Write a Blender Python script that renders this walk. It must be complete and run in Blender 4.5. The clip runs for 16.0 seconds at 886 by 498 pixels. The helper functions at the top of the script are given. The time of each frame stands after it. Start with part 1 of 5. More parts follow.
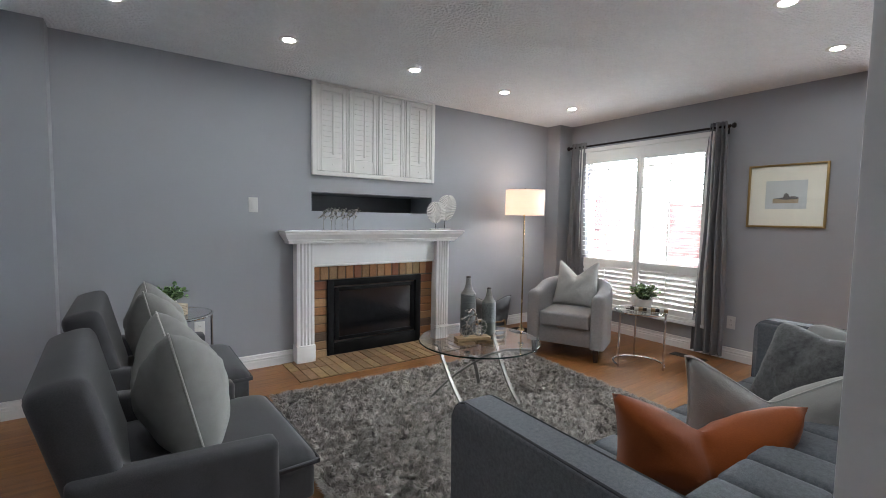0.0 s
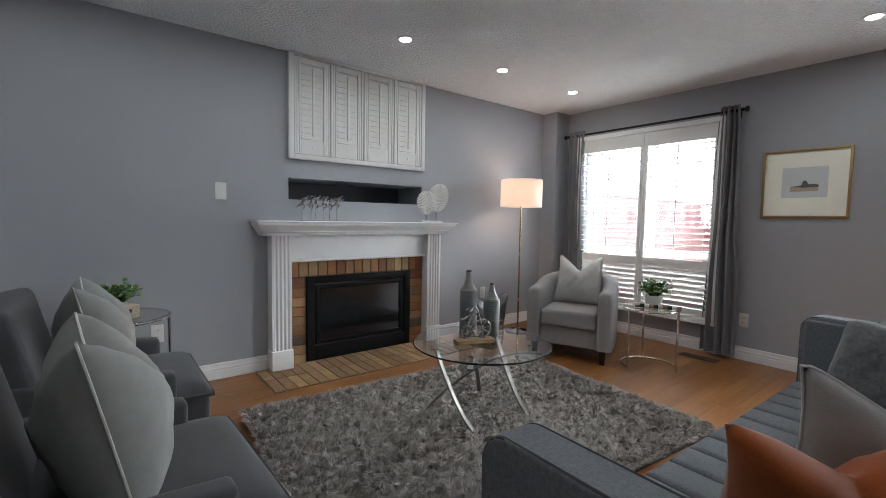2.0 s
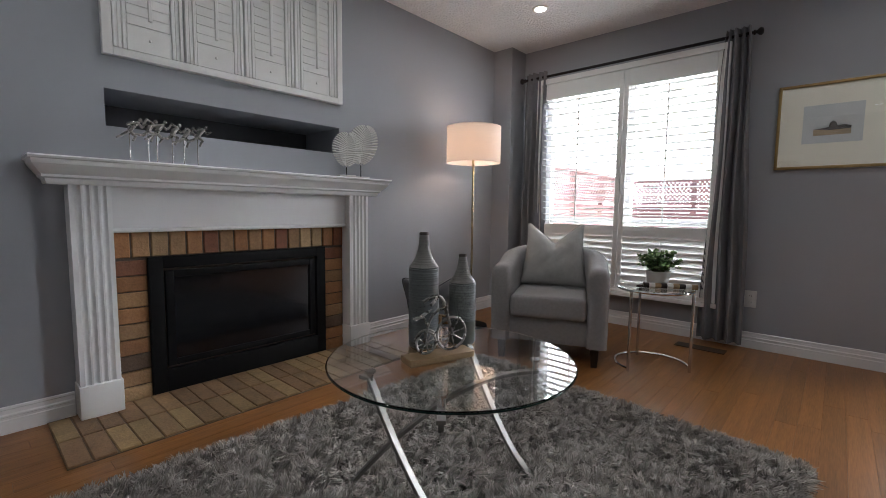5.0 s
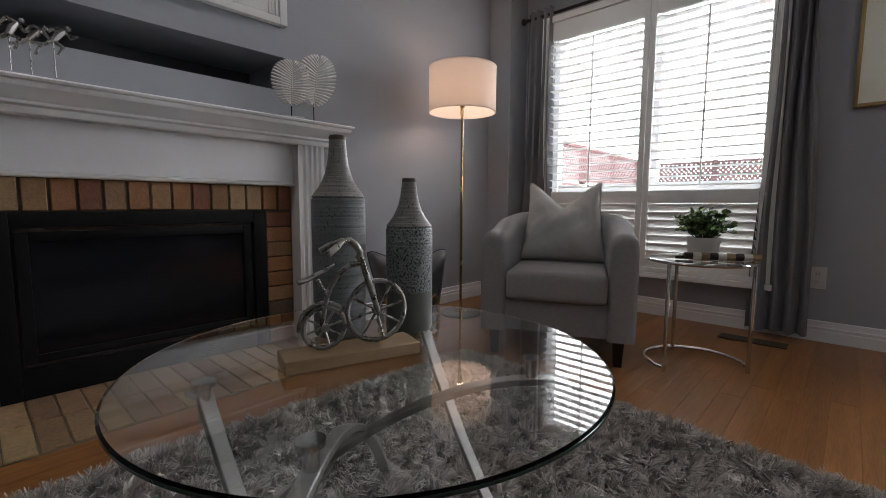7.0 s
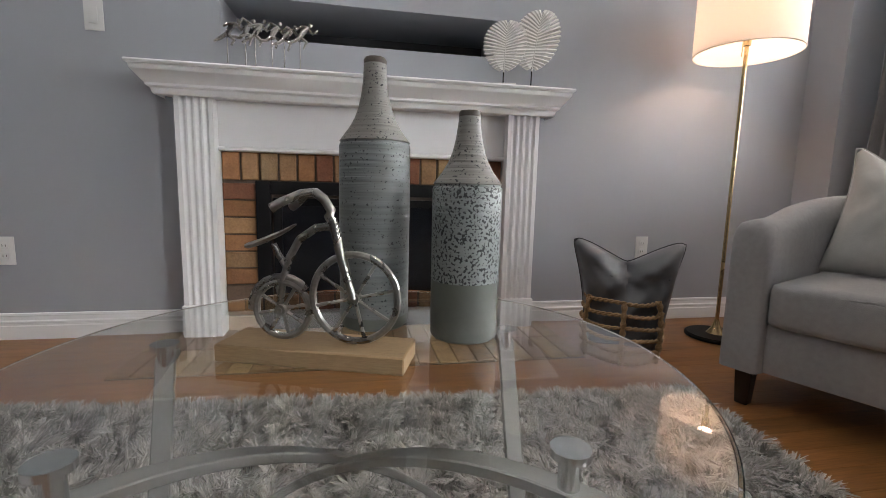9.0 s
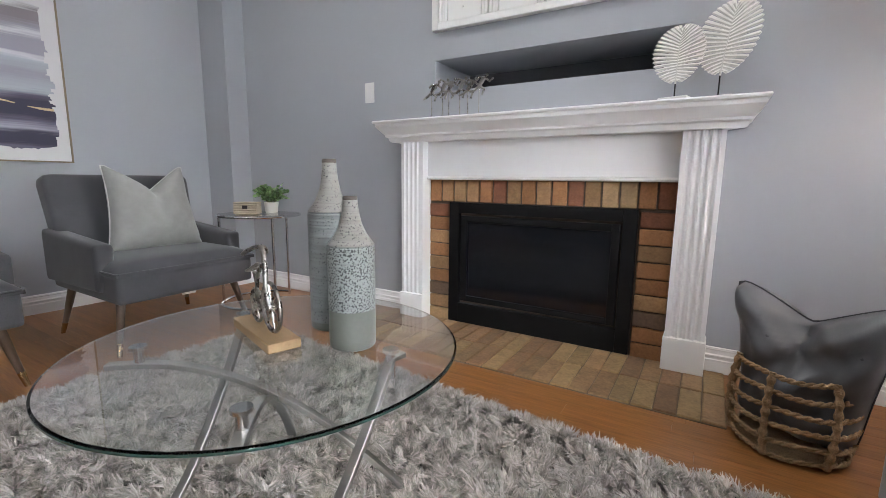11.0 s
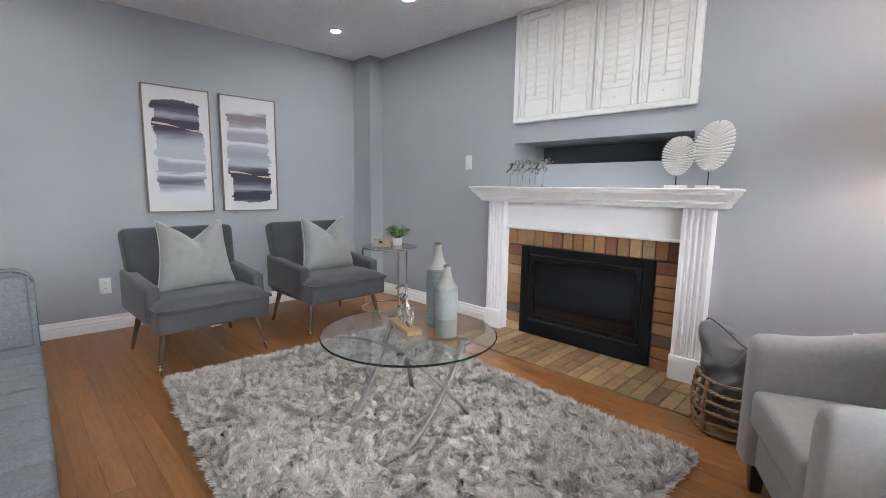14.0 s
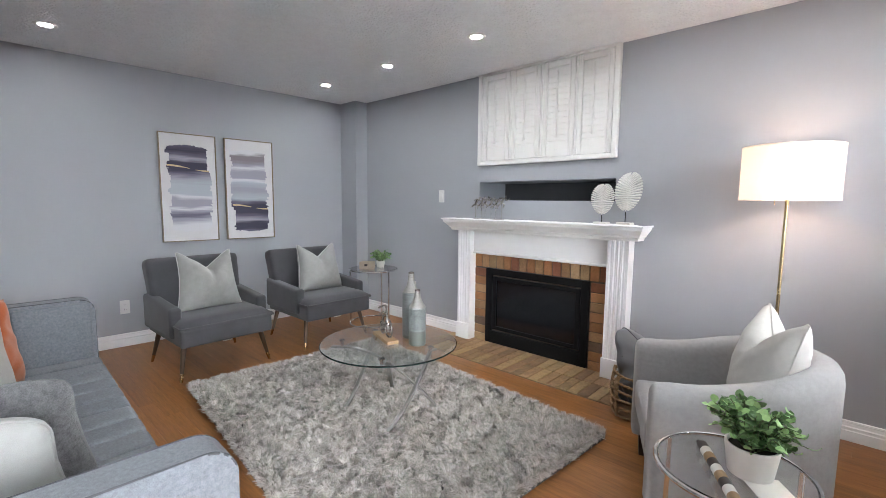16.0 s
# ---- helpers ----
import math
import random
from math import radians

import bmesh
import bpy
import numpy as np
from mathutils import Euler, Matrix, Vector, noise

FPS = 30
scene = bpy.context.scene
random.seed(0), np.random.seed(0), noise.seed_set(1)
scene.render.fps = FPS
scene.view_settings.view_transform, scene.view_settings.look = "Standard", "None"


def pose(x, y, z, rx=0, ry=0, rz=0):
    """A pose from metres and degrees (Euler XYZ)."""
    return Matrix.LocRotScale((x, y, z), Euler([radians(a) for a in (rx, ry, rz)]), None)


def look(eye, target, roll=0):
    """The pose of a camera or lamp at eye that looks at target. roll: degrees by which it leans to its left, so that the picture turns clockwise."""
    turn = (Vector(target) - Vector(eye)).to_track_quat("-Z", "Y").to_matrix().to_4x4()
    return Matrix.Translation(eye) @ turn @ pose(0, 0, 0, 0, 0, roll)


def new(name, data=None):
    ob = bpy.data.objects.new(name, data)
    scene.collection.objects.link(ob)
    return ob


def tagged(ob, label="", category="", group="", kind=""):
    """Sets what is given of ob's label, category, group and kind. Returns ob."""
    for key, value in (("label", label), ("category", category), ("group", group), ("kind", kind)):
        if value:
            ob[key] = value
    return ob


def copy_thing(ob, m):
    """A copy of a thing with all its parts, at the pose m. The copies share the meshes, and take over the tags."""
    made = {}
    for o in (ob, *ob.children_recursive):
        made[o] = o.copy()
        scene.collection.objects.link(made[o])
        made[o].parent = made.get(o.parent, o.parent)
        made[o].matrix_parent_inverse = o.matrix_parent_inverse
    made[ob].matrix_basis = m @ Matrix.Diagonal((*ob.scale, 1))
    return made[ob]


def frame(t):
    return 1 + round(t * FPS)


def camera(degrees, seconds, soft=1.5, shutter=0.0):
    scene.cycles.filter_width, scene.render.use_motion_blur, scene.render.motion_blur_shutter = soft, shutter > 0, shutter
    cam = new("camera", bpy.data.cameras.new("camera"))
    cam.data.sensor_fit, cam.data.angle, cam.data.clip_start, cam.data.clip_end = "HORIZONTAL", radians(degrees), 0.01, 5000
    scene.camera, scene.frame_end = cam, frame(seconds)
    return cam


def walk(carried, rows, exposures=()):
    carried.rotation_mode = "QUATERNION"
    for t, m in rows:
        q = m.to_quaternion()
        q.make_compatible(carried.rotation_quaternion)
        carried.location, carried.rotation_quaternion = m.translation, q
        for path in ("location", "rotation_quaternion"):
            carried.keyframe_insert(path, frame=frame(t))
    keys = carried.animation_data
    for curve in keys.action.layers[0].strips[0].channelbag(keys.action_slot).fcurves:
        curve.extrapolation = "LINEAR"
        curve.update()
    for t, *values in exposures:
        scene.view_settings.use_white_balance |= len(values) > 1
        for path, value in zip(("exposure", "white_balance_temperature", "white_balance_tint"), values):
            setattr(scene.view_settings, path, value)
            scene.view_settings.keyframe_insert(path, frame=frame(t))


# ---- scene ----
cam = camera(90.5, 16.0, soft=0.8)
PATH = [
    (0, (0.758, 0.187, 1.272), (1.922, 1.808, 1.134), 1.0),
    (0.5, (0.782, 0.24, 1.252), (1.945, 1.862, 1.115), 1.1),
    (1, (0.821, 0.324, 1.23), (1.983, 1.946, 1.093), 1.1),
    (1.5, (0.844, 0.445, 1.2), (2.037, 2.045, 1.064), 1.1),
    (2, (0.9, 0.544, 1.182), (2.131, 2.114, 1.048), 1.0),
    (2.5, (0.986, 0.679, 1.154), (2.252, 2.221, 1.019), 0.9),
    (3, (1.071, 0.824, 1.137), (2.374, 2.335, 0.999), 0.9),
    (3.5, (1.167, 0.981, 1.098), (2.508, 2.459, 0.96), 0.9),
    (4, (1.271, 1.177, 1.076), (2.669, 2.6, 0.93), 0.9),
    (4.5, (1.41, 1.327, 1.024), (2.862, 2.693, 0.865), 0.8),
    (5, (1.579, 1.474, 0.954), (3.062, 2.805, 0.775), 0.7),
    (5.2, (1.64, 1.527, 0.935), (3.129, 2.851, 0.749), 0.7),
    (7.3, (2.251, 1.808, 0.711), (3.692, 3.179, 0.503), 0.1),
    (7.5, (2.303, 1.821, 0.698), (3.696, 3.24, 0.487), 0.2),
    (8, (2.432, 1.857, 0.681), (3.585, 3.476, 0.461), 0.7),
    (8.5, (2.519, 1.875, 0.673), (3.315, 3.695, 0.437), 1.3),
    (9, (2.666, 1.864, 0.681), (3.03, 3.813, 0.417), 1.4),
    (9.2, (2.73, 1.861, 0.692), (2.884, 3.836, 0.42), 1.4),
    (11.3, (3.531, 1.756, 0.842), (2.379, 3.362, 0.536), 0.7),
    (11.5, (3.564, 1.713, 0.85), (2.327, 3.256, 0.55), 0.8),
    (12, (3.702, 1.591, 0.898), (2.346, 3.03, 0.599), 0.7),
    (12.5, (3.825, 1.479, 0.958), (2.436, 2.887, 0.657), 0.7),
    (13, (3.963, 1.359, 1.024), (2.567, 2.761, 0.73), 0.7),
    (13.5, (4.077, 1.237, 1.086), (2.68, 2.639, 0.798), 0.8),
    (14, (4.155, 1.106, 1.124), (2.761, 2.514, 0.855), 0.9),
    (14.5, (4.245, 0.979, 1.17), (2.867, 2.405, 0.912), 0.9),
    (15, (4.342, 0.874, 1.225), (2.98, 2.317, 0.981), 0.8),
    (15.5, (4.5, 0.803, 1.263), (3.141, 2.253, 1.036), 0.6),
    (16, (4.626, 0.743, 1.297), (3.276, 2.203, 1.086), 0.6),
]
walk(cam, [(t, look(eye, target, roll)) for t, eye, target, roll in PATH],
     exposures=[(0, 0.78, 6300, 6), (2, 0.44, 6300, 6), (5, -0.03, 6400, 9), (7.3, -0.42, 6550, 10), (8, -0.28, 6600, 10), (9.0, 0.62, 6700, 9), (11.3, 1.10, 6450, 9), (16, 1.28, 6350, 8)])

# ---- world and light ----
world = bpy.data.worlds.new("sky")
scene.world = world
world.use_nodes = True
wn = world.node_tree
sky = wn.nodes.new("ShaderNodeTexSky")
sky.sky_type, sky.sun_disc = "NISHITA", False
sky.sun_elevation, sky.sun_rotation = radians(50), radians(200)
wn.links.new(sky.outputs[0], wn.nodes["Background"].inputs[0])
wn.nodes["Background"].inputs[1].default_value = 0.15


def lamp(name, kind, m, energy, color, **more):
    data = bpy.data.lights.new(name, kind)
    data.energy, data.color = energy, color
    if kind == "AREA":
        data.shape, data.size, data.size_y = "RECTANGLE", more["sx"], more["sy"]
    elif kind == "SUN":
        data.angle = more["angle"]
    else:
        data.shadow_soft_size = more["radius"]
    ob = new(name, data)
    ob.matrix_world = m
    return ob


# hazy sun from the south-west, behind the house
lamp("sun", "SUN", look((-6, -14, 18), (0, 0, 0)), 5.0, (1.0, 0.97, 0.93), angle=radians(10))
# daylight through the glazed patio door
lamp("patio_daylight", "AREA", look((5.36, 0.50, 1.05), (3.5, 0.50, 0.0)), 0.3, (0.90, 0.95, 1.0), sx=0.7, sy=1.7)
# bulb of the floor lamp
lamp("lamp_bulb", "POINT", pose(4.375, 3.67, 1.45), 3.6, (1.0, 0.64, 0.44), radius=0.04)


# ---- materials ----
def nodes(name):
    m = bpy.data.materials.new(name)
    m.use_nodes = True
    return m, m.node_tree, m.node_tree.nodes["Principled BSDF"]


def surface(name, color, rough=0.6, metal=0.0, dark=0.85, scale=6.0, fine=120.0, bump=0.1, depth=0.002,
            light=None, stretch=(1, 1, 1), sheen=0.0, spec=0.5, coat=0.0, rvar=0.08, piece=0.0, island=0.0):
    """A painted, woven or cast surface: colour varied at two scales, fine relief, uneven gloss."""
    m, t, p = nodes(name)
    c = t.nodes.new("ShaderNodeTexCoord")
    mp = t.nodes.new("ShaderNodeMapping")
    mp.inputs["Scale"].default_value = stretch
    t.links.new(c.outputs["Object"], mp.inputs[0])
    if piece:
        oi, sc = t.nodes.new("ShaderNodeObjectInfo"), t.nodes.new("ShaderNodeVectorMath")
        sc.operation = "SCALE"
        sc.inputs[0].default_value = (3.1, 41.0, 17.0)
        t.links.new(oi.outputs["Random"], sc.inputs["Scale"])
        t.links.new(sc.outputs[0], mp.inputs["Location"])
    n1, n2 = t.nodes.new("ShaderNodeTexNoise"), t.nodes.new("ShaderNodeTexNoise")
    n1.inputs["Scale"].default_value, n1.inputs["Detail"].default_value = scale, 4
    n2.inputs["Scale"].default_value, n2.inputs["Detail"].default_value = fine, 3
    for n in (n1, n2):
        t.links.new(mp.outputs[0], n.inputs["Vector"])
    add = t.nodes.new("ShaderNodeMath")
    add.operation = "MULTIPLY_ADD"
    add.inputs[1].default_value = 0.5
    t.links.new(n1.outputs["Fac"], add.inputs[0])
    half = t.nodes.new("ShaderNodeMath")
    half.operation = "MULTIPLY"
    half.inputs[1].default_value = 0.5
    t.links.new(n2.outputs["Fac"], half.inputs[0])
    t.links.new(half.outputs[0], add.inputs[2])
    r = t.nodes.new("ShaderNodeValToRGB")
    r.color_ramp.elements[0].position, r.color_ramp.elements[1].position = 0.3, 0.7
    r.color_ramp.elements[0].color = (*[v * dark for v in color], 1)
    r.color_ramp.elements[1].color = (*(light or color), 1)
    t.links.new(add.outputs[0], r.inputs[0])
    out = r.outputs[0]
    if piece or island:
        info, hsv, mr = t.nodes.new("ShaderNodeObjectInfo" if piece else "ShaderNodeNewGeometry"), t.nodes.new("ShaderNodeHueSaturation"), t.nodes.new("ShaderNodeMapRange")
        mr.inputs["To Min"].default_value, mr.inputs["To Max"].default_value = 1 - (piece or island), 1 + (piece or island) * 0.6
        t.links.new(info.outputs["Random" if piece else "Random Per Island"], mr.inputs["Value"])
        t.links.new(mr.outputs[0], hsv.inputs["Value"])
        t.links.new(out, hsv.inputs["Color"])
        out = hsv.outputs[0]
    t.links.new(out, p.inputs["Base Color"])
    mr2 = t.nodes.new("ShaderNodeMapRange")
    mr2.inputs["To Min"].default_value, mr2.inputs["To Max"].default_value = max(0, rough - rvar), min(1, rough + rvar)
    t.links.new(n1.outputs["Fac"], mr2.inputs["Value"])
    t.links.new(mr2.outputs[0], p.inputs["Roughness"])
    p.inputs["Metallic"].default_value = metal
    p.inputs["Sheen Weight"].default_value = sheen
    p.inputs["Specular IOR Level"].default_value = spec
    p.inputs["Coat Weight"].default_value = coat
    if bump:
        b = t.nodes.new("ShaderNodeBump")
        b.inputs["Strength"].default_value, b.inputs["Distance"].default_value = bump, depth
        t.links.new(n2.outputs["Fac"], b.inputs["Height"])
        t.links.new(b.outputs[0], p.inputs["Normal"])
    return m


def glass(name, color=(0.95, 1, 0.98), rough=0.0):
    m, t, p = nodes(name)
    p.inputs["Base Color"].default_value = (*color, 1)
    p.inputs["Roughness"].default_value = rough
    p.inputs["Transmission Weight"].default_value = 1
    p.inputs["IOR"].default_value = 1.5
    return m


def glow(name, color, strength):
    m, t, p = nodes(name)
    p.inputs["Base Color"].default_value = (*color, 1)
    p.inputs["Emission Color"].default_value = (*color, 1)
    p.inputs["Emission Strength"].default_value = strength
    return m


WALL = surface("wall_paint", (0.385, 0.400, 0.435), 0.62, dark=0.95, scale=1.2, fine=260, bump=0.05, depth=0.0006, rvar=0.03)
CEIL = surface("ceiling_stipple", (0.885, 0.905, 0.925), 0.9, dark=0.92, scale=14, fine=55, bump=1.0, depth=0.02)
TRIM = surface("white_trim_paint", (0.87, 0.87, 0.88), 0.42, dark=0.97, scale=3, fine=180, bump=0.0, rvar=0.02)
BLIND = surface("white_shutter_paint", (0.87, 0.87, 0.85), 0.46, dark=0.96, scale=4, fine=150, bump=0.0, rvar=0.02)
OAK = surface("honey_oak", (0.38, 0.162, 0.051), 0.32, dark=0.48, scale=3.2, fine=26, bump=0.0, stretch=(0.55, 8, 8), piece=0.15, rvar=0.02, spec=0.4)
OAKGAP = surface("oak_joint", (0.20, 0.08, 0.028), 0.8)
BRICKS = [surface("brick_" + n, c, 0.85, dark=0.62, scale=16, fine=90, bump=0.5, depth=0.004, piece=0.22) for n, c in (
    ("tan", (0.42, 0.245, 0.12)), ("orange", (0.40, 0.19, 0.082)), ("red", (0.27, 0.11, 0.06)), ("brown", (0.17, 0.11, 0.075)), ("buff", (0.50, 0.33, 0.175)))]
HEARTH = [surface("hearth_brick_" + n, c, 0.75, dark=0.50, scale=16, fine=80, bump=0.5, depth=0.003, piece=0.32) for n, c in (
    ("tan", (0.42, 0.262, 0.135)), ("straw", (0.45, 0.305, 0.15)), ("umber", (0.35, 0.205, 0.11)))]
HEARTHJOINT = surface("hearth_joint", (0.20, 0.145, 0.10), 0.95, dark=0.7, scale=20, fine=160, bump=0.5)
MORTAR = surface("mortar", (0.12, 0.09, 0.07), 0.95, dark=0.7, scale=20, fine=160, bump=0.5)
BLACK = surface("black_enamel", (0.011, 0.011, 0.012), 0.5, dark=0.8, fine=200, bump=0.05, spec=0.08)
FIREGLASS = surface("smoked_fire_glass", (0.008, 0.009, 0.012), 0.12, dark=0.8, bump=0.0, rvar=0.03, spec=0.5)
NICHE = surface("niche_dark_grey", (0.085, 0.087, 0.095), 0.7, dark=0.8)
VELVET = surface("charcoal_velvet", (0.080, 0.080, 0.088), 0.75, dark=0.58, scale=9, fine=300, bump=0.2, depth=0.001, sheen=0.15, spec=0.25)
SOFA = surface("grey_blue_weave", (0.165, 0.179, 0.202), 0.88, light=(0.215, 0.228, 0.25), dark=0.62, scale=110, fine=420, bump=0.5, depth=0.0015, sheen=0.05, spec=0.2)
TUB = surface("light_grey_linen", (0.37, 0.362, 0.365), 0.88, dark=0.80, scale=55, fine=420, bump=0.6, depth=0.0015, sheen=0.1, spec=0.2)
LINEN = surface("silver_grey_linen", (0.32, 0.32, 0.31), 0.88, dark=0.80, scale=26, fine=520, bump=0.5, depth=0.0015, sheen=0.1, spec=0.2)
IVORY = surface("ivory_linen", (0.56, 0.55, 0.53), 0.9, dark=0.86, scale=40, fine=420, bump=0.6, depth=0.0015, spec=0.2)
CREAM = surface("cream_linen", (0.42, 0.41, 0.39), 0.9, dark=0.84, scale=40, fine=420, bump=0.6, depth=0.0015, spec=0.2)
ORANGE = surface("burnt_orange_velvet", (0.40, 0.095, 0.018), 0.8, dark=0.75, scale=8, fine=300, bump=0.25, depth=0.001, sheen=0.3, spec=0.2)
CHENILLE = surface("charcoal_chenille", (0.09, 0.09, 0.094), 0.9, light=(0.17, 0.17, 0.174), dark=0.45, scale=60, fine=300, bump=0.7, depth=0.003, sheen=0.2, spec=0.2)
SATIN = surface("graphite_satin", (0.14, 0.144, 0.155), 0.30, metal=0.15, dark=0.8, scale=9, fine=300, bump=0.1, depth=0.001)
PIPING = surface("pale_piping", (0.62, 0.62, 0.60), 0.85, dark=0.85, scale=60, fine=400)
DARKPIPE = surface("dark_piping", (0.06, 0.062, 0.07), 0.85, dark=0.8, scale=40)
CHROME = surface("chrome", (0.72, 0.72, 0.72), 0.12, metal=1.0, dark=0.93, bump=0.0, rvar=0.04)
STEEL = surface("brushed_steel", (0.37, 0.355, 0.335), 0.42, metal=1.0, dark=0.85, scale=8, fine=200, bump=0.06)
SILVER = surface("cast_aluminium", (0.40, 0.385, 0.36), 0.28, metal=1.0, dark=0.6, scale=45, fine=140, bump=0.35, depth=0.002)
BRASS = surface("satin_brass", (0.55, 0.42, 0.23), 0.26, metal=1.0, dark=0.85, scale=10, fine=160, bump=0.03)
CHAMPAGNE = surface("champagne_leaf", (0.27, 0.22, 0.15), 0.36, metal=0.8, dark=0.75, scale=20, fine=160, bump=0.1)
GOLD = surface("gilt_frame", (0.46, 0.31, 0.13), 0.4, metal=0.7, dark=0.75, scale=20, fine=160, bump=0.15)
ESPRESSO = surface("espresso_wood", (0.030, 0.020, 0.016), 0.4, dark=0.6, scale=6, fine=60, stretch=(6, 6, 1))
WALNUT = surface("walnut_leg", (0.085, 0.05, 0.03), 0.4, dark=0.6, scale=6, fine=60, stretch=(6, 6, 1))
PALEWOOD = surface("pale_timber", (0.37, 0.245, 0.13), 0.6, dark=0.7, scale=9, fine=70, stretch=(1, 8, 8), bump=0.2)
CURTAIN = surface("grey_woven_drape", (0.235, 0.235, 0.25), 0.85, dark=0.75, scale=24, fine=260, stretch=(1, 1, 0.25), bump=0.3, sheen=0.1, spec=0.25)
ROD = surface("dark_bronze", (0.035, 0.03, 0.03), 0.4, metal=0.6)
ROPE = surface("seagrass_rope", (0.40, 0.26, 0.14), 0.9, dark=0.55, scale=60, fine=240, bump=0.7, depth=0.004)
SHAG = surface("shag_wool", (0.60, 0.555, 0.515), 0.95, dark=0.64, scale=38, fine=160, bump=0.0, sheen=0.1, spec=0.05, island=0.30)
SHAGBASE = surface("rug_backing", (0.16, 0.15, 0.14), 0.95, dark=0.6, scale=60)
MAT = surface("cream_mat_board", (0.80, 0.76, 0.66), 0.8, dark=0.96)
PRINT = surface("misty_print", (0.56, 0.57, 0.57), 0.8, dark=0.86, scale=9, fine=60)
FIELD = surface("print_field", (0.42, 0.32, 0.21), 0.8, dark=0.7, scale=30)
BARN = surface("print_barn", (0.10, 0.085, 0.08), 0.8, dark=0.7, scale=30)
CANVAS = surface("canvas_white", (0.68, 0.67, 0.68), 0.8, dark=0.9, scale=8, fine=400, bump=0.3)
INDIGO, VIOLET, LILAC, MIST, PALE, TAUPE = (0.050, 0.044, 0.078), (0.13, 0.12, 0.175), (0.34, 0.33, 0.40), (0.42, 0.46, 0.51), (0.64, 0.64, 0.67), (0.24, 0.215, 0.235)


def brushed_paint(name, bands):
    """Broad horizontal bands of wet paint dragged into one another; bands run from the foot to the head."""
    m, t, p = nodes(name)
    c = t.nodes.new("ShaderNodeTexCoord")
    sep = t.nodes.new("ShaderNodeSeparateXYZ")
    t.links.new(c.outputs["Object"], sep.inputs[0])
    last = sep.outputs["Z"]
    for scale, stretch, amount in ((2.2, (1.2, 1, 2.4), 0.085), (3.0, (0.9, 1, 9.0), 0.060), (7.0, (0.55, 1, 26.0), 0.034)):
        mp, n = t.nodes.new("ShaderNodeMapping"), t.nodes.new("ShaderNodeTexNoise")
        mp.inputs["Scale"].default_value = stretch
        mp.inputs["Location"].default_value = (len(name), 0, len(bands))
        n.inputs["Scale"].default_value = scale
        t.links.new(c.outputs["Object"], mp.inputs[0])
        t.links.new(mp.outputs[0], n.inputs["Vector"])
        k, s = t.nodes.new("ShaderNodeMath"), t.nodes.new("ShaderNodeMath")
        k.operation, s.operation = "MULTIPLY_ADD", "ADD"
        k.inputs[1].default_value, k.inputs[2].default_value = amount, -amount / 2
        t.links.new(n.outputs["Fac"], k.inputs[0])
        t.links.new(last, s.inputs[0])
        t.links.new(k.outputs[0], s.inputs[1])
        last = s.outputs[0]
    mr = t.nodes.new("ShaderNodeMapRange")
    mr.inputs["From Min"].default_value, mr.inputs["From Max"].default_value = -0.42, 0.42
    t.links.new(last, mr.inputs["Value"])
    ramp = t.nodes.new("ShaderNodeValToRGB")
    e = ramp.color_ramp.elements
    while len(e) < len(bands):
        e.new(0.5)
    for i, (at, col) in enumerate(bands):
        e[i].position = at
    for i, (at, col) in enumerate(bands):
        e[i].color = (*col, 1)
    t.links.new(mr.outputs[0], ramp.inputs[0])
    t.links.new(ramp.outputs[0], p.inputs["Base Color"])
    p.inputs["Roughness"].default_value = 0.7
    b = t.nodes.new("ShaderNodeBump")
    b.inputs["Strength"].default_value, b.inputs["Distance"].default_value = 0.25, 0.002
    t.links.new(n.outputs["Fac"], b.inputs["Height"])
    t.links.new(b.outputs[0], p.inputs["Normal"])
    return m


PAINT_A = brushed_paint("violet_bands", [(0.0, PALE), (0.09, PALE), (0.15, LILAC), (0.20, VIOLET), (0.25, LILAC), (0.275, PALE), (0.30, LILAC), (0.38, LILAC), (0.41, PALE), (0.44, MIST), (0.55, MIST), (0.62, LILAC), (0.67, VIOLET), (0.70, INDIGO), (0.79, INDIGO), (0.83, LILAC), (0.87, VIOLET), (0.92, INDIGO), (0.98, VIOLET), (1.0, LILAC)])
PAINT_B = brushed_paint("taupe_bands", [(0.0, VIOLET), (0.03, INDIGO), (0.10, INDIGO), (0.14, LILAC), (0.19, VIOLET), (0.23, INDIGO), (0.31, INDIGO), (0.35, VIOLET), (0.40, MIST), (0.50, LILAC), (0.58, MIST), (0.61, PALE), (0.64, LILAC), (0.72, LILAC), (0.755, PALE), (0.79, LILAC), (0.85, TAUPE), (0.91, TAUPE), (0.94, PALE), (1.0, PALE)])
GILT = surface("gold_leaf", (0.72, 0.56, 0.34), 0.5, metal=0.4, dark=0.7, scale=40)
PLASTIC = surface("white_plastic", (0.74, 0.74, 0.72), 0.35, dark=0.97, bump=0.0)
SLOT = surface("dark_slot", (0.05, 0.05, 0.05), 0.6)
LEAFWHITE = surface("white_resin", (0.78, 0.77, 0.74), 0.6, dark=0.9, fine=90, bump=0.2)
LEAF = surface("leaf_green", (0.12, 0.25, 0.075), 0.5, dark=0.55, scale=30, fine=120, piece=0.2)
LEAFPALE = surface("leaf_pale_green", (0.32, 0.52, 0.20), 0.5, dark=0.6, scale=30, fine=120)
STEM = surface("stem_green", (0.10, 0.12, 0.05), 0.7)
CERAMIC = surface("white_ceramic", (0.72, 0.70, 0.66), 0.35, dark=0.95, fine=60, bump=0.03)
SOIL = surface("soil", (0.03, 0.022, 0.015), 0.95, dark=0.5, fine=160, bump=0.8)
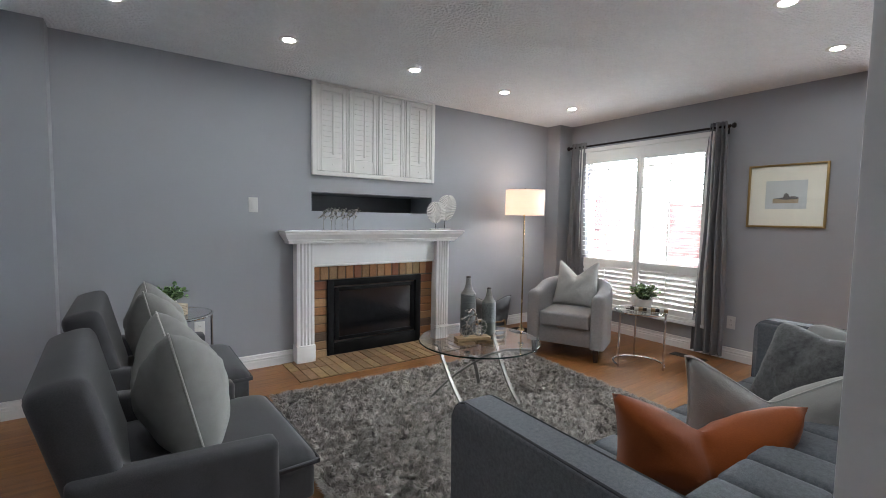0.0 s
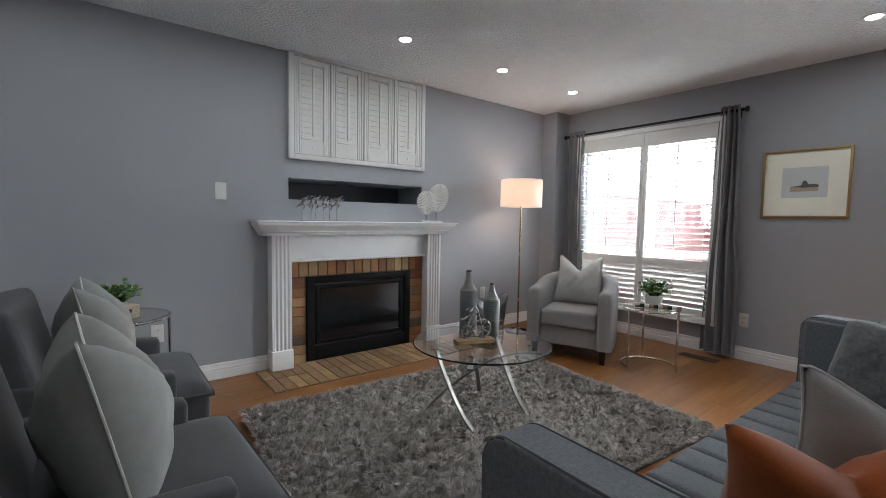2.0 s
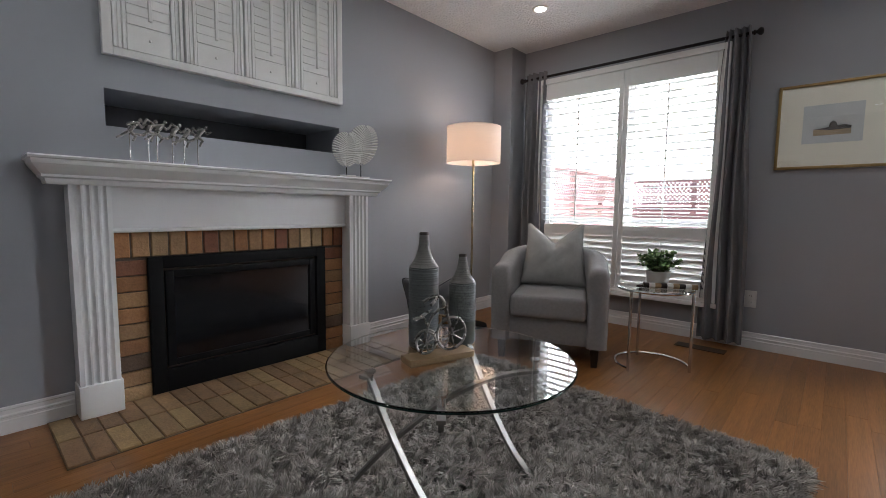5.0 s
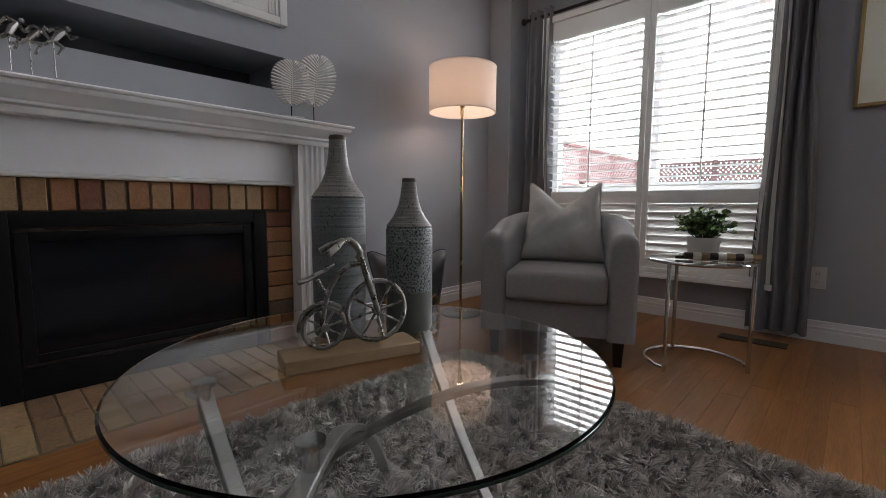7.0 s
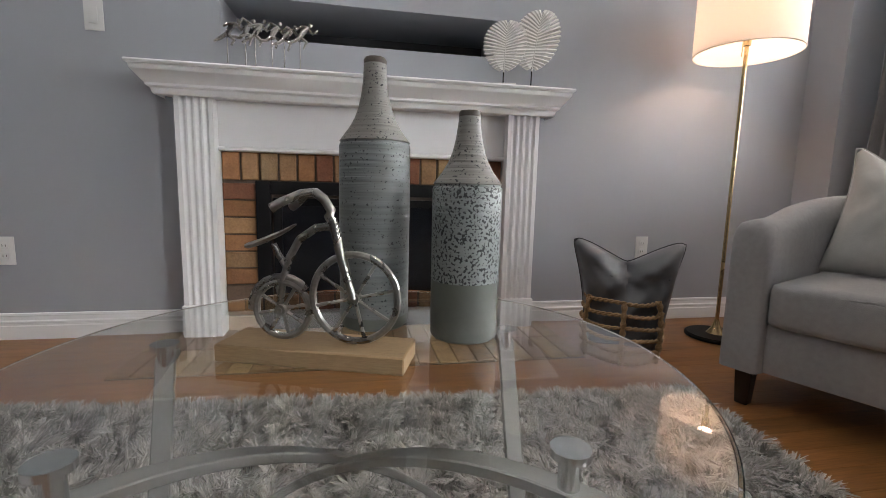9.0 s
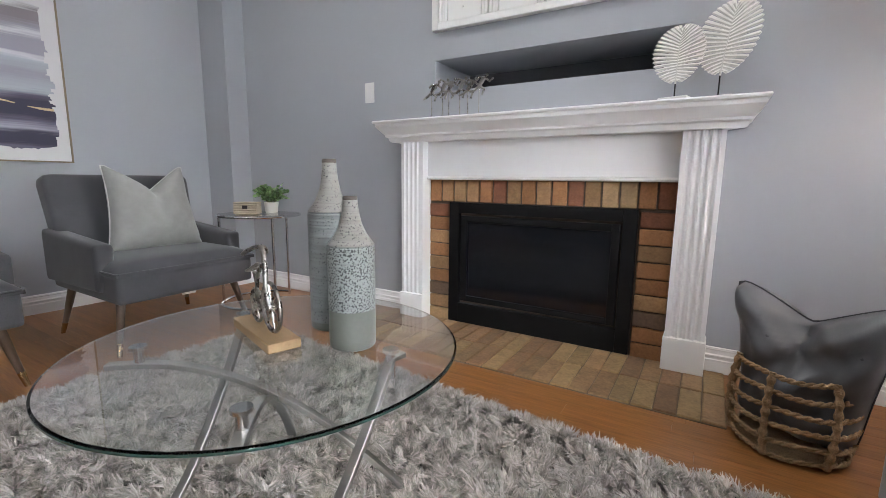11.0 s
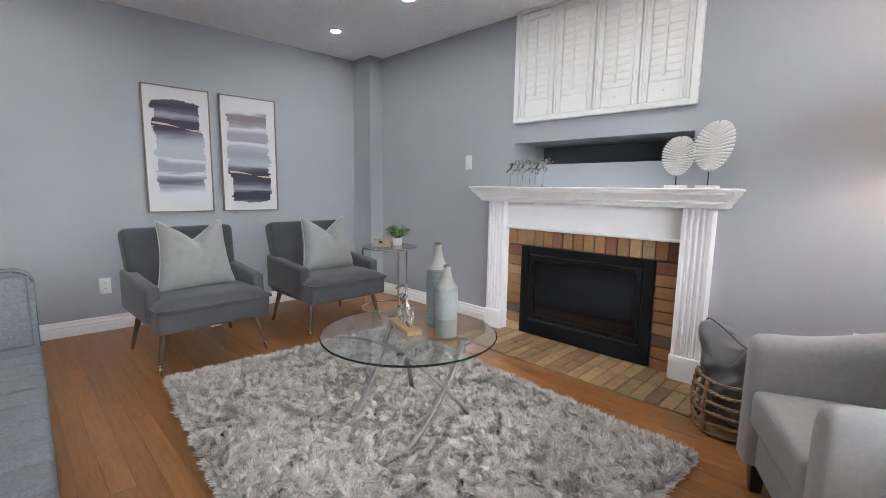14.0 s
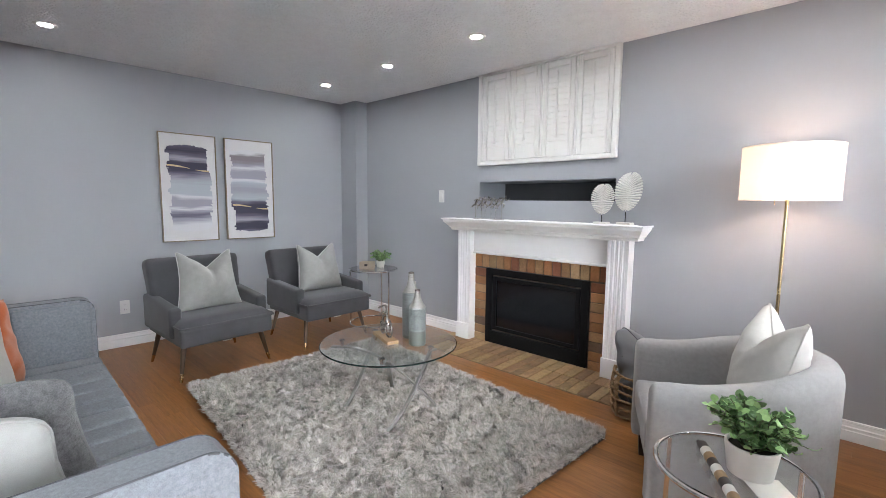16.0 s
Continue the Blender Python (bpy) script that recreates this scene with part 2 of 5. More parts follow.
RATTAN = surface("pale_rattan", (0.52, 0.43, 0.33), 0.8, dark=0.7, scale=60, fine=200, bump=0.5)
VENT = surface("bronze_vent", (0.06, 0.035, 0.022), 0.5, metal=0.3)
FENCE = surface("red_cedar", (0.30, 0.155, 0.15), 0.8, dark=0.7, scale=4, fine=50, stretch=(1, 1, 6))
# near-white colour stands in for outdoor glare and lifts bounce onto the ceiling
LAWN = surface("glare_pale_ground", (0.72, 0.72, 0.71), 0.95, dark=0.7, scale=1.5, fine=30)
SIDING = surface("exterior_siding", (0.5, 0.49, 0.47), 0.8, dark=0.9)
GLASSEDGE = surface("green_glass_edge", (0.035, 0.070, 0.064), 0.12, dark=0.6, scale=12, bump=0.0)
TABLEGLASS = glass("table_glass", (0.96, 0.985, 0.975))
PANE = glass("window_glass", (1, 1, 1))
BULB = glow("downlight_lens", (0.985, 0.985, 0.98), 138.0)
SKYGLOW = glow("hazy_sky", (0.93, 0.96, 1.0), 18.5)


def shade_material():
    m, t, p = nodes("linen_lampshade")
    p.inputs["Base Color"].default_value = (0.76, 0.74, 0.72, 1)
    p.inputs["Roughness"].default_value = 0.9
    tr = t.nodes.new("ShaderNodeBsdfTranslucent")
    tr.inputs[0].default_value = (0.85, 0.76, 0.68, 1)
    mix = t.nodes.new("ShaderNodeMixShader")
    mix.inputs[0].default_value = 0.30
    t.links.new(p.outputs[0], mix.inputs[1])
    t.links.new(tr.outputs[0], mix.inputs[2])
    t.links.new(mix.outputs[0], t.nodes["Material Output"].inputs[0])
    return m


def vase_material(name, speck, size, glaze=(0.235, 0.25, 0.235), rings=0.5):
    """Stoneware: sage glaze with dark specks and throwing rings."""
    m, t, p = nodes(name)
    c = t.nodes.new("ShaderNodeTexCoord")
    v = t.nodes.new("ShaderNodeTexNoise")
    v.inputs["Scale"].default_value, v.inputs["Detail"].default_value = size, 2
    t.links.new(c.outputs["Object"], v.inputs["Vector"])
    r = t.nodes.new("ShaderNodeValToRGB")
    e = r.color_ramp.elements
    e[0].position, e[1].position = speck, speck + 0.03
    e[0].color, e[1].color = (0.025, 0.028, 0.03, 1), (*glaze, 1)
    t.links.new(v.outputs["Fac"], r.inputs[0])
    w = t.nodes.new("ShaderNodeTexNoise")
    w.inputs["Scale"].default_value = 3
    mp = t.nodes.new("ShaderNodeMapping")
    mp.inputs["Scale"].default_value = (1, 1, 46)
    t.links.new(c.outputs["Object"], mp.inputs[0])
    t.links.new(mp.outputs[0], w.inputs["Vector"])
    mul = t.nodes.new("ShaderNodeMix")
    mul.data_type, mul.blend_type = "RGBA", "MULTIPLY"
    mul.inputs[0].default_value = rings
    t.links.new(r.outputs[0], mul.inputs[6])
    t.links.new(w.outputs["Fac"], mul.inputs[7])
    hs = t.nodes.new("ShaderNodeHueSaturation")
    hs.inputs["Value"].default_value = 1.25
    t.links.new(mul.outputs[2], hs.inputs["Color"])
    t.links.new(hs.outputs[0], p.inputs["Base Color"])
    b = t.nodes.new("ShaderNodeBump")
    b.inputs["Strength"].default_value, b.inputs["Distance"].default_value = 0.7, 0.003
    t.links.new(w.outputs["Fac"], b.inputs["Height"])
    t.links.new(b.outputs[0], p.inputs["Normal"])
    p.inputs["Roughness"].default_value = 0.42
    return m


SHADE = shade_material()
VASE_A = vase_material("ringed_stoneware", 0.33, 260, (0.185, 0.20, 0.203))
VASE_B = vase_material("pitted_stoneware", 0.43, 260, (0.215, 0.235, 0.232), 0.15)
VASE_NECK = vase_material("stoneware_neck", 0.34, 260, (0.23, 0.222, 0.208), 0.35)
VASE_RIM = surface("iron_rim", (0.11, 0.09, 0.075), 0.5, dark=0.5, scale=90, fine=300)
VASE_FOOT = surface("sage_glaze", (0.14, 0.15, 0.132), 0.4, dark=0.88, scale=8, fine=100, bump=0.1)


# ---- building helpers ----
def link_mesh(name, bm, material, parent=None, label="", smooth=40):
    me = bpy.data.meshes.new(name)
    if not isinstance(bm, bmesh.types.BMesh):
        me.from_pydata(bm[0], [], bm[1])
    else:
        bmesh.ops.recalc_face_normals(bm, faces=bm.faces)
        bm.to_mesh(me)
        bm.free()
    me.materials.append(material)
    if smooth:
        me.polygons.foreach_set("use_smooth", [True] * len(me.polygons))
        me.set_sharp_from_angle(angle=radians(smooth))
    ob = new(name, me)
    if parent:
        ob.parent = parent
    if label:
        ob["label"] = label
    return ob


def part(name, bm, material, parent, label="", smooth=40):
    return link_mesh(name, bm, material, parent, label, smooth)


def thing(name, label, category, m=None, group="", kind=""):
    ob = new(name)
    ob.matrix_world = m or Matrix()
    ob.empty_display_size = 0.1
    return tagged(ob, label, category, group, kind)


def solid(name, bm, material, label, category, kind="", group="", smooth=40, m=None):
    ob = link_mesh(name, bm, material, None, "", smooth)
    if m:
        ob.matrix_world = m
    return tagged(ob, label, category, group, kind)


def box(a, b, bevel=0.0, seg=2, bm=None, m=None):
    bm = bm or bmesh.new()
    vs = [bm.verts.new((x, y, z)) for x in (a[0], b[0]) for y in (a[1], b[1]) for z in (a[2], b[2])]
    fs = [bm.faces.new([vs[i] for i in q]) for q in ((0, 1, 3, 2), (4, 6, 7, 5), (0, 4, 5, 1), (2, 3, 7, 6), (0, 2, 6, 4), (1, 5, 7, 3))]
    if bevel:
        es = list({e for f in fs for e in f.edges})
        r = bmesh.ops.bevel(bm, geom=es, offset=bevel, segments=seg, profile=0.6, affect="EDGES")
        vs = list({v for f in r["faces"] for v in f.verts} | {v for v in vs if v.is_valid})
    if m:
        bmesh.ops.transform(bm, matrix=m, verts=vs)
    return bm


def cyl(p, q, r0, r1=None, n=16, bm=None):
    return tube([p, q], [r0, r0 if r1 is None else r1], n, bm)


def tube(pts, r, n=10, bm=None, closed=False, squash=1.0, up=None):
    """A swept round or flattened bar through points, with end caps."""
    bm = bm or bmesh.new()
    pts = [Vector(p) for p in pts]
    rs = r if isinstance(r, (list, tuple)) else [r] * len(pts)
    rings, side = [], None
    k = len(pts)
    for i, p in enumerate(pts):
        a = pts[(i - 1) % k] if closed or i else p
        b = pts[(i + 1) % k] if closed or i < k - 1 else p
        d = (b - a).normalized()
        if side is None:
            ref = Vector(up) if up else (Vector((0, 0, 1)) if abs(d.z) < 0.9 else Vector((1, 0, 0)))
            side = d.cross(ref).normalized()
        side = (side - d * side.dot(d)).normalized()
        other = d.cross(side)
        rings.append([bm.verts.new(p + rs[i] * (math.cos(6.28319 * j / n) * side + squash * math.sin(6.28319 * j / n) * other)) for j in range(n)])
    for i in range(k if closed else k - 1):
        u, v = rings[i], rings[(i + 1) % k]
        for j in range(n):
            bm.faces.new((u[j], u[(j + 1) % n], v[(j + 1) % n], v[j]))
    if not closed:
        bm.faces.new(rings[0])
        bm.faces.new(rings[-1])
    return bm


def lathe(profile, n=40, bm=None, at=(0, 0, 0), cap=True):
    """A turned body from (radius, height) pairs."""
    bm = bm or bmesh.new()
    rings = [[bm.verts.new((at[0] + r * math.cos(6.28319 * j / n), at[1] + r * math.sin(6.28319 * j / n), at[2] + z)) for j in range(n)] for r, z in profile]
    for u, v in zip(rings, rings[1:]):
        for j in range(n):
            bm.faces.new((u[j], u[(j + 1) % n], v[(j + 1) % n], v[j]))
    if cap:
        bm.faces.new(rings[0])
        bm.faces.new(rings[-1])
    return bm


def extrude(profile, a, b, axis, bm=None):
    """A moulding: a closed profile in the plane across an axis, run from a to b along it."""
    bm = bm or bmesh.new()
    put = {"x": lambda s, u, v: (s, u, v), "y": lambda s, u, v: (u, s, v), "z": lambda s, u, v: (u, v, s)}[axis]
    lo = [bm.verts.new(put(a, u, v)) for u, v in profile]
    hi = [bm.verts.new(put(b, u, v)) for u, v in profile]
    n = len(profile)
    for i in range(n):
        bm.faces.new((lo[i], lo[(i + 1) % n], hi[(i + 1) % n], hi[i]))
    bm.faces.new(lo)
    bm.faces.new(hi)
    return bm


def arc(c, r, a0, a1, n, z=0.0):
    return [(c[0] + r * math.cos(radians(a0 + (a1 - a0) * i / n)), c[1] + r * math.sin(radians(a0 + (a1 - a0) * i / n)), z) for i in range(n + 1)]


# ---- the room ----
X0, X1, YN, YS, H = 0.0, 5.32, 4.0, 0.30, 2.44
WEST = pose(-0.075, 0, 0, 0, 0, -2.3)     # the west wall stands slightly out of square


def wall(name, pieces, label, m=None):
    bm = bmesh.new()
    for a, b in pieces:
        box(a, b, 0, 1, bm)
    return solid(name, bm, WALL, label, "wall", "structure", smooth=0, m=m)


SH0, SH1, NZ0, NZ1 = 2.07, 3.34, 1.319, 1.488
wall("wall_north", [((-0.3, YN, 0), (2.07, YN + 0.6, H)), ((3.34, YN, 0), (5.6, YN + 0.6, H)), ((2.07, YN, NZ1), (3.34, YN + 0.6, H)), ((2.07, YN, 0.86), (3.34, YN + 0.6, NZ0)),
                    ((2.07, YN + 0.02, 0), (3.34, YN + 0.6, 0.86)), ((2.07, YN + 0.42, NZ0), (3.34, YN + 0.6, NZ1))], "lavender-grey painted wall with a recessed niche")
# thin dark grey sheet across the back of the niche
solid("niche_lining", box((2.075, YN + 0.41, NZ0 + 0.004), (3.335, YN + 0.418, NZ1 - 0.004)), NICHE, "dark grey back of the wall niche", "niche", "structure")
wall("wall_west", [((-0.2, -3.0, 0), (0, 4.1, H))], "lavender-grey painted wall", WEST)
wall("wall_chase_west", [((-0.05, 3.84, 0), (0.375, YN, H))], "boxed-in grey corner chase")
wall("wall_chase_east", [((5.09, 3.80, 0), (5.5, YN, H))], "boxed-in grey corner chase beside the window")
WY0, WY1, WZ0, WZ1 = 2.10, 3.60, 0.30, 2.13
PY0, PY1, PZ1 = 0.05, 0.95, 2.06
wall("wall_east", [((X1, WY1, 0), (X1 + 0.2, 4.2, H)), ((X1, PY1, 0), (X1 + 0.2, WY0, H)), ((X1, WY0, 0), (X1 + 0.2, WY1, WZ0)), ((X1, WY0, WZ1), (X1 + 0.2, WY1, H)),
                   ((X1, PY0, PZ1), (X1 + 0.2, PY1, H)), ((X1, -3.0, 0), (X1 + 0.2, PY0, H))], "lavender-grey painted window wall")
wall("wall_south", [((1.33, YS - 0.12, 0), (3.75, YS, H))], "grey wall behind the sofa with an open end")
wall("wall_south_far", [((-0.3, -3.1, 0), (X1 + 0.2, -2.9, H))], "plain grey far wall")
ceil = box((-0.4, -3.1, H), (5.6, 4.62, H + 0.15))
solid("ceiling", ceil, CEIL, "white stippled ceiling with downlights", "ceiling", "structure", smooth=0)
solid("floor", box((-0.4, -3.1, -0.2), (5.52, 4.62, -0.012)), OAKGAP, "honey oak strip floor", "floor", "structure", smooth=0)

# white casing on the end of the south wall
solid("trim_opening", box((1.315, YS - 0.13, 0), (1.328, YS - 0.002, H - 0.005), 0.003), TRIM, "white painted casing at the opening", "trim", "structure")

BASE = [(0, 0), (-0.017, 0), (-0.017, 0.058), (-0.013, 0.062), (-0.013, 0.070), (-0.016, 0.073), (-0.016, 0.079), (-0.010, 0.084), (-0.008, 0.100), (-0.011, 0.104), (-0.009, 0.112), (0, 0.114)]


def baseboard(a, b, axis, at, sign, m=None):
    prof = [(at + sign * -u, v) for u, v in BASE]
    ob = solid("baseboard", extrude(prof, a, b, axis), TRIM, "white moulded baseboard", "baseboard", "structure", smooth=30)
    if m:
        ob.matrix_world = m
    return ob


baseboard(0.375, 1.90, "x", YN, -1)
baseboard(3.505, 5.09, "x", YN, -1)
baseboard(1.025, 3.80, "y", X1, -1)
baseboard(-2.9, 3.80, "y", 0, 1, WEST)
baseboard(3.83, 4.0, "y", 0.375, 1)
baseboard(0.09, 0.391, "x", 3.84, -1)
baseboard(5.075, X1, "x", 3.80, -1)
baseboard(3.785, 4.0, "y", 5.09, -1)
baseboard(1.33, 3.75, "x", YS, 1)

# downlights
dl = thing("ceiling_light", "round white recessed downlight in the ceiling, lit", "downlight", pose(0.72, 3.24, H), "ceiling downlights")
part("trim_ring", lathe([(0.036, -0.001), (0.040, -0.006), (0.056, -0.008), (0.064, -0.003), (0.064, 0.0)], 32), PLASTIC, dl)
part("lens", lathe([(0.037, -0.0035), (0.03, -0.0045)], 32), BULB, dl)
for x, y in ((1.66, 3.24), (2.63, 3.22), (3.60, 3.22), (4.57, 3.22), (0.62, 1.18), (1.65, 1.10), (2.63, 1.10), (3.61, 1.09), (4.59, 1.105)):
    copy_thing(dl, pose(x, y, H))

# ---- fireplace ----
fp = thing("fireplace_mantel", "white painted mantelpiece with fluted pilasters", "fireplace", pose(0, 0, 0))
CX = 2.70
crown = [(YN, 1.152), (3.790, 1.152), (3.786, 1.146), (3.790, 1.138), (3.802, 1.136), (3.803, 1.126), (3.806, 1.118), (3.822, 1.104), (3.840, 1.086), (3.852, 1.078),
         (3.852, 1.068), (3.870, 1.062), (3.874, 1.048), (3.880, 1.040), (YN, 1.040)]
bm = bmesh.new()
loops = []
for y, z in crown:
    d = YN - y
    loops.append([(CX - 0.78 - d * 0.66, y, z), (CX + 0.78 + d * 0.66, y, z)])
left = [bm.verts.new(l[0]) for l in loops]
right = [bm.verts.new(l[1]) for l in loops]
# mitred ends: the moulding returns to the wall
backl = [bm.verts.new((l[0][0], YN, l[0][2])) for l in loops]
backr = [bm.verts.new((l[1][0], YN, l[1][2])) for l in loops]
for i in range(len(loops) - 1):
    bm.faces.new((left[i], left[i + 1], right[i + 1], right[i]))
    if i and i < len(loops) - 2:
        bm.faces.new((left[i], backl[i], backl[i + 1], left[i + 1]))
        bm.faces.new((right[i], right[i + 1], backr[i + 1], backr[i]))
bmesh.ops.remove_doubles(bm, verts=bm.verts, dist=0.0001)
bmesh.ops.holes_fill(bm, edges=bm.edges)
part("mantel_shelf", bm, TRIM, fp, smooth=25)
part("frieze", box((2.05, 3.950, 0.835), (3.35, YN, 1.045), 0.003), TRIM, fp)
bead = extrude([(3.948, 0.828), (3.938, 0.831), (3.936, 0.838), (3.940, 0.845), (3.950, 0.848), (3.99, 0.848), (3.99, 0.828)], 2.055, 3.345, "x")
part("frieze_bead", bead, TRIM, fp)


def fluted(x0, x1):
    """Pilaster front with three flutes between fillets."""
    w = x1 - x0
    pr = [(x0, YN)]
    pr += [(x0, 3.895)]
    k = 4
    for i in range(k):
        c0 = x0 + w * (0.10 + 0.80 * i / k)
        cw = w * 0.80 / k
        for s in range(7):
            a = math.pi * s / 6
            pr.append((c0 + cw * (0.12 + 0.76 * (s / 6)), 3.895 + 0.011 * math.sin(a)))
    pr += [(x1, 3.895), (x1, YN)]
    return extrude(pr, 0.15, 1.042, "z")


for x0, x1 in ((1.908, 2.057), (3.343, 3.497)):
    part("pilaster", fluted(x0, x1), TRIM, fp, smooth=50)
    part("plinth", box((x0 - 0.006, 3.880, 0.008), (x1 + 0.006, YN, 0.157), 0.004), TRIM, fp)

ins = thing("fireplace_insert", "black metal gas fireplace insert with dark glass", "fireplace insert", pose(0, 0, 0))
for a, b in (((2.200, 3.955, 0.012), (2.262, 3.985, 0.703)), ((3.128, 3.955, 0.012), (3.190, 3.985, 0.703)), ((2.262, 3.955, 0.645), (3.128, 3.985, 0.703)), ((2.262, 3.955, 0.012), (3.128, 3.985, 0.125))):
    part("surround_bar", box(a, b, 0.003, 2), BLACK, ins)
for a, b in (((2.272, 3.962, 0.14), (2.31, 3.985, 0.63)), ((3.08, 3.962, 0.14), (3.118, 3.985, 0.63)), ((2.31, 3.962, 0.595), (3.08, 3.985, 0.63)), ((2.31, 3.962, 0.14), (3.08, 3.985, 0.172))):
    part("door_bar", box(a, b, 0.004, 2), BLACK, ins)
part("fire_glass", box((2.30, 3.975, 0.16), (3.09, 3.982, 0.60)), FIREGLASS, ins)
part("back_box", box((2.262, 3.986, 0.012), (3.128, 4.012, 0.703)), BLACK, ins)
solid("hearth", box((1.80, 3.475, -0.011), (3.58, 4.01, 0.004)), HEARTHJOINT, "brick hearth laid flush with the oak floor", "hearth", "structure", smooth=0)
solid("brick_surround", box((2.055, 3.985, 0.0), (3.345, 4.018, 0.832)), MORTAR, "tan and red brick fireplace surround", "brickwork", "structure", smooth=0)

# closed louvred shutters above the niche
ws = thing("wall_shutters", "white louvred shutters closed over a wall recess", "shutters", pose(0, 0, 0))
sf = bmesh.new()
z0, z1 = 1.635, H - 0.002
for a, b in (((2.067, 3.962, z0), (2.105, YN, z1)), ((3.305, 3.962, z0), (3.343, YN, z1)), ((2.105, 3.962, z0), (3.305, YN, z0 + 0.036)), ((2.105, 3.962, z1 - 0.02), (3.305, YN, z1))):
    box(a, b, 0.004, 2, sf)
part("outer_frame", sf, BLIND, ws)
pw = 1.20 / 4
for k in range(4):
    a = 2.105 + pw * k
    panel = part("shutter_panel", box((a + 0.058, 3.990, z0 + 0.04), (a + pw - 0.058, YN - 0.002, z1 - 0.024), 0.001, 1), BLIND, ws)
    for s in (0, 1):
        xs = a + (0.004 if s == 0 else pw - 0.058)
        for q in range(3):
            part("stile", box((xs + q * 0.018, 3.968 + 0.004 * (q == 1), z0 + 0.04), (xs + q * 0.018 + 0.0165, YN - 0.002, z1 - 0.024), 0.003, 1), BLIND, panel)
    part("rail", box((a + 0.058, 3.974, z0 + 0.04), (a + pw - 0.058, 3.989, z0 + 0.155), 0.002, 1), BLIND, panel)
    part("rail", box((a + 0.058, 3.974, z1 - 0.07), (a + pw - 0.058, 3.989, z1 - 0.024), 0.002, 1), BLIND, panel)
    for j in range(12):
        zz = z0 + 0.16 + j * 0.0455
        lv = box((a + 0.060, -0.004, -0.026), (a + pw - 0.060, 0.004, 0.026), 0.002, 1)
        bmesh.ops.transform(lv, matrix=pose(0, 3.982, zz + 0.024, -5), verts=lv.verts)
        part("louvre", lv, BLIND, panel)
    part("tilt_rod", box((a + pw / 2 - 0.0075, 3.950, z0 + 0.185), (a + pw / 2 + 0.0075, 3.966, z1 - 0.10), 0.002, 1), BLIND, panel)
    part("knob", lathe([(0.0, -0.008), (0.006, -0.006), (0.006, 0), (0.004, 0.004)], 10, at=(a + pw / 2, 3.97, z0 + 0.10)), BLIND, panel)

# ---- window and outdoors ----
win = thing("window_1", "white framed window behind plantation shutters", "window", pose(0, 0, 0), kind="structure")
wf = bmesh.new()
for a, b in (((5.42, WY0, WZ0), (5.50, WY0 + 0.05, WZ1)), ((5.42, WY1 - 0.05, WZ0), (5.50, WY1, WZ1)), ((5.42, WY0 + 0.05, WZ0), (5.50, WY1 - 0.05, WZ0 + 0.05)),
             ((5.42, WY0 + 0.05, WZ1 - 0.05), (5.50, WY1 - 0.05, WZ1)), ((5.426, 2.80, WZ0 + 0.05), (5.494, 2.86, WZ1 - 0.05)), ((5.43, WY0 + 0.05, 0.84), (5.49, WY1 - 0.05, 0.90))):
    box(a, b, 0.004, 1, wf)
part("window_frame", wf, TRIM, win)
for a, b in ((WY0 + 0.05, 2.80), (2.86, WY1 - 0.05)):
    pane = part("pane", box((5.455, a, WZ0 + 0.05), (5.461, b, WZ1 - 0.05)), PANE, win, smooth=0)
    pane.visible_shadow = False
part("window_sill", box((5.205, WY0 - 0.03, WZ0 - 0.035), (5.42, WY1 + 0.03, WZ0 - 0.001), 0.006), TRIM, win)

sh = thing("window_shutters", "white plantation shutters, upper louvres open", "shutters", pose(0, 0, 0))
sf = bmesh.new()
for a, b in (((5.215, WY0, WZ0), (5.325, WY0 + 0.04, WZ1)), ((5.215, WY1 - 0.04, WZ0), (5.325, WY1, WZ1)), ((5.215, WY0 + 0.04, WZ0), (5.325, WY1 - 0.04, WZ0 + 0.03)), ((5.215, WY0 + 0.04, WZ1 - 0.045), (5.325, WY1 - 0.04, WZ1))):
    box(a, b, 0.005, 2, sf)
part("outer_frame", sf, BLIND, sh)
louv = {}
for a, b in ((2.142, 2.821), (2.825, 3.558)):
    panel = part("shutter_panel", box((5.229, a + 0.037, 0.752), (5.255, b - 0.037, 0.838), 0.003, 2), BLIND, sh)
    for q in ((a, a + 0.037), (b - 0.037, b)):
        part("stile", box((5.228, q[0], WZ0 + 0.032), (5.256, q[1], WZ1 - 0.048), 0.004, 2), BLIND, panel)
    for q in ((WZ0 + 0.032, WZ0 + 0.09), (WZ1 - 0.182, WZ1 - 0.048)):
        part("rail", box((5.229, a + 0.037, q[0]), (5.255, b - 0.037, q[1]), 0.003, 2), BLIND, panel)
    for lo, hi, tilt in ((0.842, WZ1 - 0.184, 4), (WZ0 + 0.092, 0.750, 60)):
        n = round((hi - lo) / 0.0545)
        for j in range(n):
            zz = lo + (j + 0.5) * (hi - lo) / n
            key = (round(b - a, 3), tilt)
            if key not in louv:
                lv = tube([(0, -(b - a) / 2 + 0.039, 0), (0, (b - a) / 2 - 0.039, 0)], 0.031, 12, squash=0.13, up=(0, 0, 1))
                bmesh.ops.transform(lv, matrix=pose(0, 0, 0, 0, tilt, 0), verts=lv.verts)
                ob = part("louvre", lv, BLIND, panel)
                louv[key] = ob.data
            else:
                ob = new("louvre", louv[key])
                ob.parent = panel
            ob.location = (5.242, (a + b) / 2, zz)
        part("tilt_rod", box((5.203, (a + b) / 2 - 0.005, lo + 0.03), (5.213, (a + b) / 2 + 0.005, hi - 0.03), 0.002, 1), BLIND, panel)

